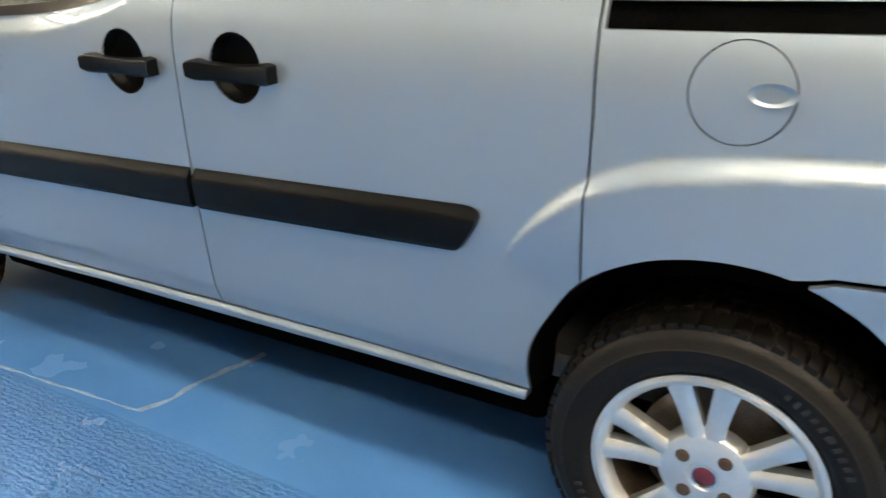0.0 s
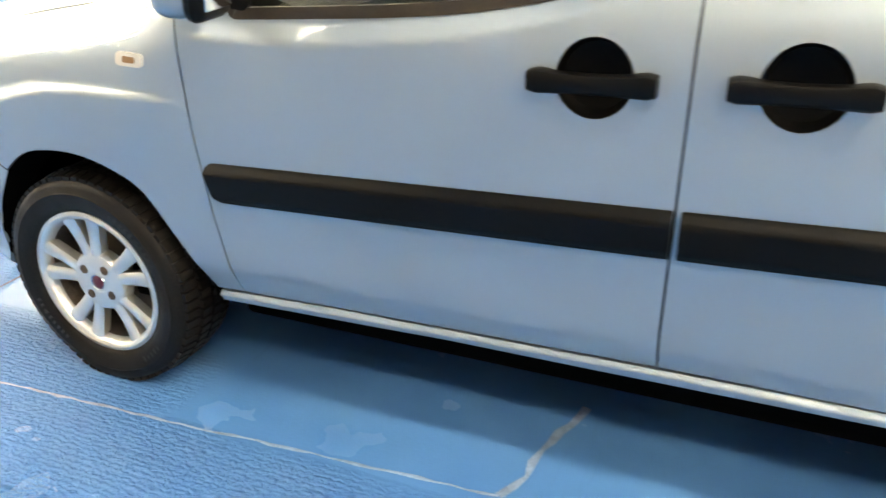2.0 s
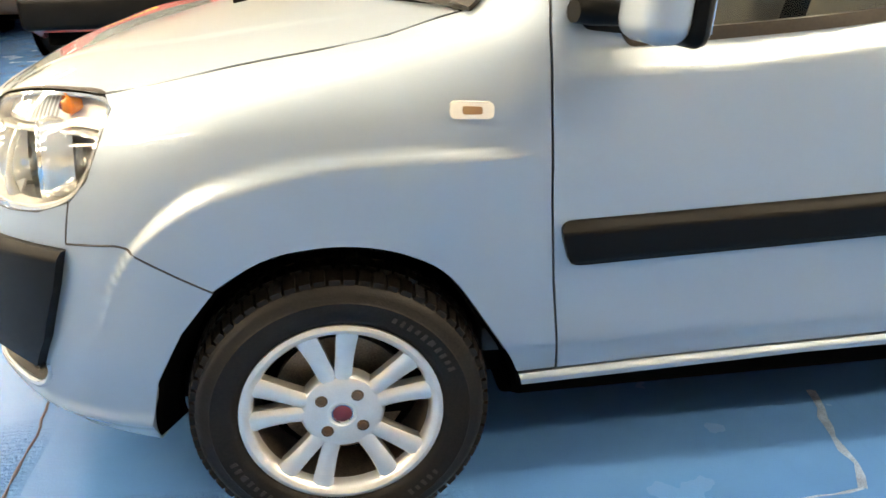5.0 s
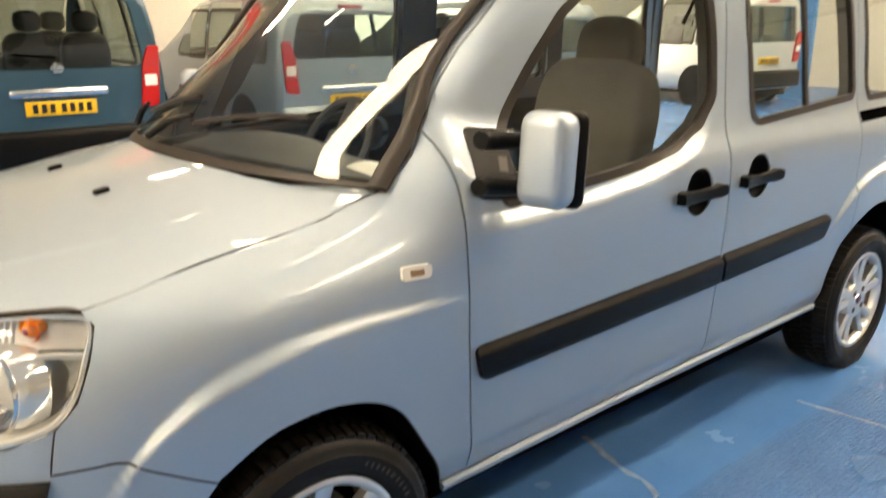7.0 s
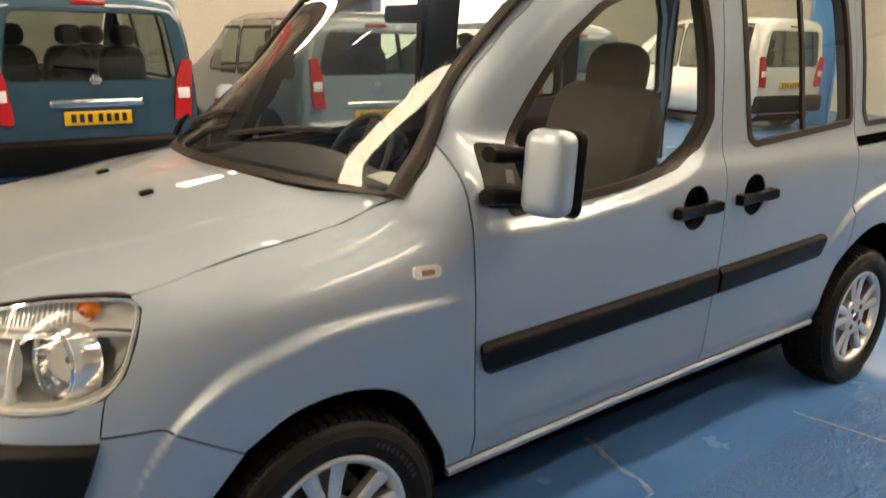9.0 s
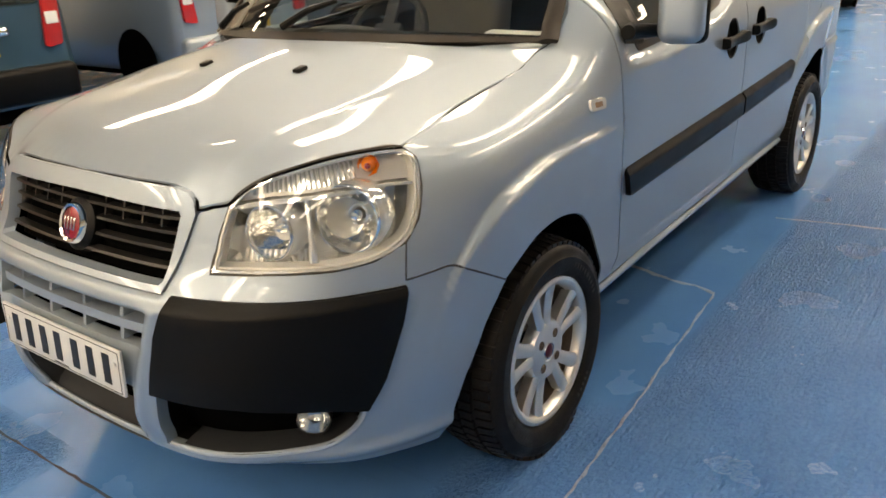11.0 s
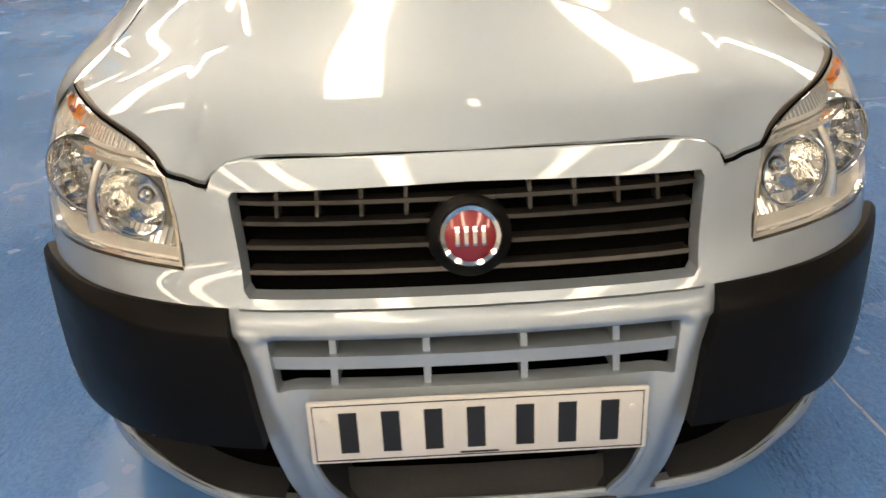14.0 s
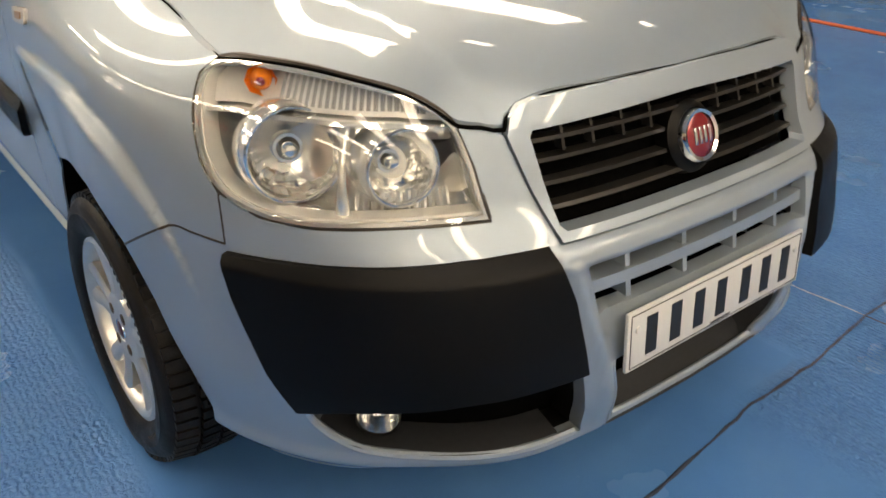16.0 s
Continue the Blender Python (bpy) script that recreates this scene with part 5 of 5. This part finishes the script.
wall("wall_north_head", boxed(DX0, DX1, Y1, Y1 + .2, DZ, H), CREAM, "cream panel over the doorway")
tagged(part("rail_north", boxed(X0, DX0 - .3, Y1 - .08, Y1 + .02, 2.40, 2.52, .01), RUST, smooth=False), "brown steel sheeting rail", "rail", kind="structure")
tagged(part("door_1", boxed(DX0, DX1, Y1 + .9, Y1 + .95, 0, DZ), DAY, smooth=False), "bright daylight in the open vehicle doorway", "doorway", kind="structure")
for y in (Y1 + .2,):
    tagged(part("doorway_reveal", box(boxed(DX0 - .02, DX0, y, y + .7, 0, DZ), DX1, DX1 + .02, y, y + .7, 0, DZ), WHITEW, smooth=False), "white doorway reveal", "doorway", kind="structure")
for nm, b, m, lab in (("wall_south", (X0, X1, Y0 - .2, Y0, 0, 2.4), GREYB, "grey blockwork wall base"), ("wall_west", (X0 - .2, X0, Y0, Y1, 0, H), GREYB, "grey blockwork end wall")):
    wall(nm, boxed(*b), m, lab)
wall("wall_south_cladding", corrugated("y", Y0 - .12, X0, X1, 2.4, H, .30, .035, 1), CREAM, "cream ribbed steel cladding")
wall("wall_east", boxed(X1, X1 + .2, Y0, Y1, 0, 3.3), WHITEW, "white boarded end wall")
wall("wall_east_cladding", corrugated("x", X1 + .12, Y0, Y1, 3.3, H, .30, .035, -1), GREYW, "grey ribbed end wall cladding")
tagged(part("rail_east", boxed(X1 - .1, X1 + .02, Y0, Y1, 3.30, 3.44, .01), RUST, smooth=False), "brown steel sheeting rail", "rail", kind="structure")
tagged(part("post_east", boxed(X1 - .12, X1 + .0, 3.1, 3.3, 3.44, H), RUST, smooth=False), "brown steel wall post", "post", kind="structure")
tagged(part("ceiling", boxed(X0 - .2, X1 + .2, Y0 - .2, Y1 + .2, H + .03, H + .2), ROOFM, smooth=False), "pale roof sheeting", "ceiling", kind="structure")

# rooflights in strips, split by purlins, and lamp tubes between them
for y in (-4.85, -2.38, .42, 2.95, 5.5, 8.0):
    west = {.42: 5, -2.38: 2}.get(y, 1)
    # the y = 8 row's sheets here are added to brighten the north wall
    east = [2.0 + .98 * i for i in range(6)] if y != 5.5 else []
    for x in [-4.3 - .98 * i for i in range(2 - west, 7)] + east + [9.6 + .98 * i for i in range(5)]:
        tagged(part("rooflight", boxed(x, x + .92, y + .12, y + .60, H - .01, H + .02), LIGHT, smooth=False), "translucent daylight sheet in the roof", "rooflight", group="rooflights", kind="structure")
for x in (1.25, -7.9, 8.4):
    for y in (-5.4, -2.85, -.3, 2.1, 4.6):
        lampt = empty("ceiling_lamp", "white tube lamp fixed below the roof", "lamp", "ceiling lamps")
        lampt.location = (x, y, H - .16)
        part("lamp_body", boxed(-.20, .20, -.07, .07, .03, .10, .01), WHITEP, lampt)
        part("lamp_tube", boxed(-.18, .18, -.045, .045, .0, .03, .012), LAMPM, lampt)
        part("hanger", boxed(-.01, .01, -.01, .01, .10, .17), RUST, lampt)


# blue steel posts, beam, brace
def post(x, y, w, m, label, top=H):
    bm = box(box(boxed(-w / 2, w / 2, -.015 - w / 2, .015 - w / 2, 0, top), -w / 2, w / 2, w / 2 - .015, w / 2 + .015, 0, top), -.012, .012, -w / 2, w / 2, 0, top)
    ob = part("steel_post", bm, m, smooth=False, pose_=pose(x, y, 0, 0, 0, 35))
    return tagged(ob, label, "post")


post(6.85, 9.72, .40, STEELD, "deep blue steel door post")
post(11.95, 9.55, .40, STEELB, "sky blue steel frame post")
post(13.5, 5.05, .44, STEELB, "sky blue steel frame post")
tagged(part("steel_beam", tube([(11.95, 9.55, 3.86), (13.5, 5.05, 3.86)], .12, 4), STEELB, smooth=False), "sky blue steel beam between posts", "beam")
tagged(part("steel_beam", tube([(13.5, 5.05, 3.86), (14.4, 2.4, 3.86)], .12, 4), STEELB, smooth=False), "sky blue steel beam beyond the post", "beam")
tagged(part("steel_brace", tube([(13.14, 6.1, 3.80), (13.46, 5.15, 3.15)], .07, 4), STEELB, smooth=False), "sky blue diagonal steel brace", "brace")
ban = part("banner", boxed(-.75, .75, -.01, .01, -.62, .0), BANNERB, smooth=False, pose_=pose(12.78, 7.02, 3.80, 0, 0, -71))
tagged(ban, "blue cloth banner with a white roundel", "banner")
part("roundel", lathe([(.14, -.016), (.17, -.016), (.17, -.011)], 28), WHITEP, ban, pose_=pose(0, 0, -.2))
part("banner_bar", boxed(-.5, .5, -.016, -.011, -.52, -.42), WHITEP, ban)
sg = tagged(part("wall_sign", boxed(2.2, 3.55, 10.02, 10.09, 3.30, 4.1, .01), REDP, smooth=False), "red wall sign with a white bar", "sign")
part("sign_bar", boxed(2.4, 3.3, 10.014, 10.021, 3.5, 3.62), WHITEP, sg)
sg = tagged(part("wall_sign", boxed(4.45, 5.75, 10.02, 10.09, 3.12, 3.95, .01), WHITEP, smooth=False), "white wall sign with a dark bar", "sign")
part("sign_bar", boxed(4.55, 5.65, 10.014, 10.021, 3.20, 3.34), INK, sg)
sg = tagged(part("hanging_sign", boxed(-.5, .5, -.02, .02, -.35, .35, .12, 3), DARK, smooth=False, pose_=pose(11.4, 1.95, 3.35, 0, 0, -60)), "dark hanging sign with pale shapes", "sign")
part("hanger", tube([(0, 0, .3), (0, 0, 1.68)], .02, 6), RUST, sg)
part("sign_ring", lathe([(.06, -.03), (.09, -.03), (.09, -.02)], 20), WHITEP, sg, pose_=pose(-.2, 0, -.12))
for pts in ([(5.55, 9.95, 3.1), (5.5, 9.94, 2.7), (5.56, 9.94, 2.3), (5.75, 9.95, 2.2), (6.3, 9.95, 2.18)], [(6.55, 9.95, 4.6), (6.55, 9.95, 2.1)]):
    tagged(part("wall_cable", tube(pts, .018, 6), DARK), "black cable clipped to the wall", "cable")
tagged(part("floor_cable", tube([(2.6, -4.85, .012), (1.51, -4.73, .012), (.96, -4.70, .012), (.2, -4.9, .012), (-1.5, -5.2, .012)], .012, 6), mat("orange_cable", (0.6, 0.10, 0.03), 0.5)), "orange extension cable on the floor", "cable")


# ---- other vehicles ----
PGLASS = glass("parked_car_glass", (0.50, 0.56, 0.53))
LAMPRED = mat("red_tail_lens", (0.50, 0.015, 0.015), 0.15, coat=0.8)
PLATEY = mat("plate_yellow", (0.75, 0.42, 0.02), 0.4)
ALLOY2 = mat("grey_wheel", (0.35, 0.35, 0.34), 0.35, 0.7)


def simple_wheel(parent, x, y, r=.30):
    sgn = 1 if y > 0 else -1
    t = part("wheel", lathe([(r * .62, .0), (r * .80, .02), (r * .95, .0), (r, -.03), (r, -.17), (r * .6, -.19)], 32, Matrix.Diagonal((1, sgn, 1, 1))), TYRE, parent, "black tyre on an alloy wheel", pose_=pose(x, y, r))
    bm = lathe([(0, .0), (r * .18, .0), (r * .22, -.01)], 20, Matrix.Diagonal((1, sgn, 1, 1)))
    lathe([(r * .55, .0), (r * .62, .004), (r * .62, -.06), (r * .55, -.06)], 32, Matrix.Diagonal((1, sgn, 1, 1)), bm)
    for k in range(7):
        a = 2 * math.pi * k / 7
        d = Vector((math.cos(a), 0, math.sin(a)))
        tube([d * r * .15 + Vector((0, -.012 * sgn, 0)), d * r * .57 + Vector((0, -.012 * sgn, 0))], .02, 6, bm)
    part("rim", bm, ALLOY2, t)
    part("hub_back", lathe([(0, -.08), (r * .58, -.08)], 24, Matrix.Diagonal((1, sgn, 1, 1))), DARK, t)


def parked(name, label, paint, m, top=1.78, width=.86, low=False, dark_bumper=True, plate_z=.78, extras=True, bar=False, group="parked vehicles"):
    """A parked car with its tail at the local origin; the tail faces -x."""
    car = empty(name, label, name.replace("_", " "), group)
    car.matrix_basis = m
    L = 4.15
    xs = [0, .03, .10, .22, .78, .86, 1.62, 1.70, 2.15, 2.50, 3.0, 3.2, 3.6, 3.95, 4.1, L]
    tp = [top - .20, top - .10, top - .04, top - .02, top, top, top - .01, top - .015, top - .08, top - .30, 1.06, 1.02, .96, .84, .70, .55]
    wd = [.90, .95, .975, .99, 1, 1, 1, 1, 1, 1, 1, .99, .97, .90, .80, .68]
    sides_open, screen_open = (3, 5, 7), (8, 9)

    def sect(i):
        w, t = width * wd[i], tp[i]
        belt = min(.98, t - .05)
        wt = w * (1 - .16 * max(0.0, (t - belt)) / .8)
        lo = .22 if xs[i] > .05 else .28
        return [(w * .80, lo), (w * .95, lo + .08), (w, .52), (w * .985, belt), ((w * .985 + wt) / 2 * 1.005, (belt + t) / 2), (wt, t - .10 if t - .10 > belt else t - .02), (wt * .90, t - .03 if t > 1.1 else t - .008), (wt * .5, t), (0, t)]

    bm = bmesh.new()
    rings = []
    for i, x in enumerate(xs):
        s = sect(i)
        full = [(-y, z) for y, z in s] + [(y, z) for y, z in reversed(s[:-1])]
        rings.append([bm.verts.new((x, y, z)) for y, z in full])
    for i, (a, b) in enumerate(zip(rings, rings[1:])):
        for k in range(len(a) - 1):
            if i in sides_open and k in (3, 4, 11, 12) or i in screen_open and k in (6, 7, 8, 9):
                continue
            bm.faces.new((a[k], a[k + 1], b[k + 1], b[k]))
    bm.faces.new(rings[-1][::-1])
    part("body", bm, paint, car, angle=60)

    def side(x, z, l=0.0, sg=-1):
        ss = [sect(i) for i in range(len(xs))]
        i = max(0, min(len(xs) - 2, int(np.searchsorted(xs, x)) - 1))
        t = (x - xs[i]) / (xs[i + 1] - xs[i])
        ya, yb = (np.interp(z, [q[1] for q in s[:7]], [q[0] for q in s[:7]]) for s in (ss[i], ss[i + 1]))
        return (x, sg * (ya * (1 - t) + yb * t + l), z)

    def tail(y, z, l=0.0):
        return (.004 - l, y, z)

    zt, zb = top - .20, 1.02
    for sg in (-1, 1):
        for a0, a1 in ((.22, .78), (.86, 1.62), (1.70, 2.50)):
            cut = .32 if a1 > 2 else 0
            w = fillet([(a0, zb), (a1, zb), (a1 - cut, zt), (a0 + (.05 if a0 < .3 else 0), zt)], .04)
            part("side_window", sheet(lambda u, v, l, sg=sg: side(u, v, l, sg), w, (), .12, .006, .006), PGLASS, car, "tinted side window").visible_shadow = False
            part("window_frame", sheet(lambda u, v, l, sg=sg: side(u, v, l, sg), inset(w, -.03), [inset(w, .004)], .2, .003, .006), SEAL, car, "black window surround")
        part("tail_lamp", sheet(tail, fillet([(sg * width * .86, .72), (sg * width * .70, .70), (sg * width * .74, 1.05), (sg * width * .80, 1.20), (sg * width * .90, 1.20)], .03), (), .1, .03, .03), LAMPRED, car, "red tail lamp")
        part("lamp_insert", boxed(-.034, -.028, sg * width * .80 - .05, sg * width * .80 + .05, .88, .97, .005), WHITEP, car)
        for x in (.72, 3.30):
            simple_wheel(car, x, sg * (width - .03))
            # flat near-black disc on the body side paints the wheel arch's shaded hollow
            part("arch", lathe([(0, 0), (.36, 0)], 32), DARK, car, pose_=pose(x, sg * (width + .003), .31))
    ww = width * .76
    pane = fillet([(-ww, zb + .02), (ww, zb + .02), (ww * .86, top - .24), (-ww * .86, top - .24)], .08)
    s0 = sect(0)
    edge = [(-y, z) for y, z in s0] + [(y, z) for y, z in reversed(s0[:-1])]
    part("tailgate", sheet(tail, edge, [pane], .2, 0, .02), paint, car, "painted tailgate")
    part("rear_window", sheet(tail, inset(pane, -.012), (), .2, .004, .004), PGLASS, car, "tinted rear window").visible_shadow = False
    part("windscreen", grid(lambda a, b: ((2.15 + .85 * a), width * .80 * (1 - .06 * (1 - a)) * (2 * b - 1), top - .085 - (top - 1.15) * a - .02 * (2 * b - 1) ** 2), 6, 8), PGLASS, car, "tinted windscreen").visible_shadow = False
    part("cabin_floor", boxed(.12, 2.9, -width * .86, width * .86, .70, .76), DASH, car)
    part("dashboard", boxed(2.55, 2.98, -width * .84, width * .84, .76, 1.03, .05, 2), DASH, car)
    part("roof_lining", boxed(.16, 2.1, -width * .70, width * .70, top - .09, top - .07), CLOTH, car)
    for row, ys in ((.95, (-.46, 0, .46)), (1.75, (-.38, .38))):
        for y in ys:
            back = part("seat_back", pillow(.08, .21, .32, .5), DASH, car, "dark cloth seat back", pose_=pose(row, y, .98, 0, -12, 0))
            part("headrest", pillow(.05, .11, .09, .7), DASH, back, pose_=pose(-.02, 0, .42))
    part("rear_bumper", boxed(-.07, .12, -width * .93, width * .93, .30, .58, .05, 3), PLASTIC if dark_bumper else paint, car, "rear bumper")
    pl = part("number_plate", boxed(-.018, -.004, -.26, .26, plate_z - .055, plate_z + .055, .004), PLATEY, car, "yellow number plate with plain black bars")
    for k in range(7):
        y = -.20 + k * .062 + (.02 if k > 3 else 0)
        part("plate_bar", boxed(-.021, -.017, y - .018, y + .018, plate_z - .034, plate_z + .034), INK, pl)
    if bar:
        part("tailgate_bar", boxed(-.03, .0, -.36, .36, plate_z + .085, plate_z + .15, .02, 3), CHROME if not low else paint, car, "pale tailgate bar")
        part("badge", lathe([(0, -.02), (.05, -.016), (.055, 0)], 6, pose(-.005, 0, plate_z + .30) @ pose(0, 0, 0, 0, 0, -90)), CHROME, car)
    part("wiper", tube([(-.02, 0, zb + .10), (-.025, .30, zb + .13)], .008, 6), DARK, car)
    part("brake_lamp", boxed(-.012, .03, -.13, .13, top - .175, top - .145, .008), LAMPRED, car)
    part("underside", boxed(.1, L - .3, -width * .75, width * .75, .16, .30), DARK, car)
    return car


def paint_(name, col):
    return mat(name, col, 0.3, 0.35, coat=1.0, var=0.03, vscale=300)


parked("small_van", "deep teal small van with a pale tailgate bar", paint_("deep_teal_paint", (0.03, 0.085, 0.125)), pose(1.0, 4.62, 0, 0, 0, 88), 1.80, .88, bar=True, plate_z=.74)
parked("family_car", "pale silver-blue family car", paint_("silver_blue_paint", (0.27, 0.33, 0.38)), pose(3.80, 4.75, 0, 0, 0, 88), 1.68, .86, dark_bumper=False, plate_z=.62, bar=True)
parked("small_van", "bright red small van", paint_("red_paint", (0.42, 0.03, 0.02)), pose(-1.75, 5.2, 0, 0, 0, 90), 1.80, .86, plate_z=.75)
parked("estate_car", "dark blue-black estate car", paint_("black_paint", (0.015, 0.017, 0.022)), pose(-4.45, 4.4, 0, 0, 0, 90), 1.55, .86, plate_z=.7, dark_bumper=False)
parked("hatchback", "grey-blue hatchback with red lamps", paint_("grey_blue_paint", (0.22, 0.27, 0.31)), pose(6.35, 4.3, 0, 0, 0, 90), 1.62, .84, plate_z=.7, dark_bumper=False)
parked("small_van", "white small van with tall red lamps", paint_("white_paint", (0.72, 0.72, 0.70)), pose(11.9, 4.7, 0, 0, 0, 82), 1.83, .88, plate_z=.74)
parked("small_van", "turquoise small van with a dark bumper", paint_("turquoise_paint", (0.03, 0.33, 0.38)), pose(10.7, 1.25, 0, 0, 0, 20), 1.80, .86, plate_z=.74)
parked("off_roader", "beige off-road car parked by the wall", paint_("beige_paint", (0.42, 0.36, 0.27)), pose(-.6, 8.0, 0, 0, 0, 180), 1.75, .88, plate_z=.7)
parked("saloon_car", "black saloon car with yellow plate", paint_("black_paint_two", (0.013, 0.014, 0.017)), pose(1.9, -5.9, 0, 0, 0, -90), 1.55, .86, plate_z=.7)

# folded wheelchair by the parked cars
chair = empty("wheelchair", "grey wheelchair with cream tyres", "wheelchair")
chair.location = (-6.0, 3.7, 0)
CREAMT = mat("cream_tyre", (0.62, 0.56, 0.42), 0.6)
for y in (-.28, .28):
    part("wheel", lathe([(.26, -.012), (.30, -.018), (.30, .018), (.26, .012), (.26, -.012)], 32), CREAMT, chair, "cream rear tyre", pose_=pose(.0, y, .30))
    part("caster", lathe([(.03, -.015), (.10, -.02), (.10, .02), (.03, .015)], 20), CREAMT, chair, pose_=pose(-.45, y * .8, .10))
    part("side_frame", tube([(-.45, y * .8, .2), (-.42, y * .85, .48), (.05, y * .85, .50), (.12, y * .85, .95), (.28, y * .85, .97)], .013, 8), CHROME, chair)
part("seat", boxed(-.40, .06, -.23, .23, .47, .51, .01), CLOTH, chair)
part("back", boxed(.06, .10, -.22, .22, .52, .92, .01), CLOTH, chair)
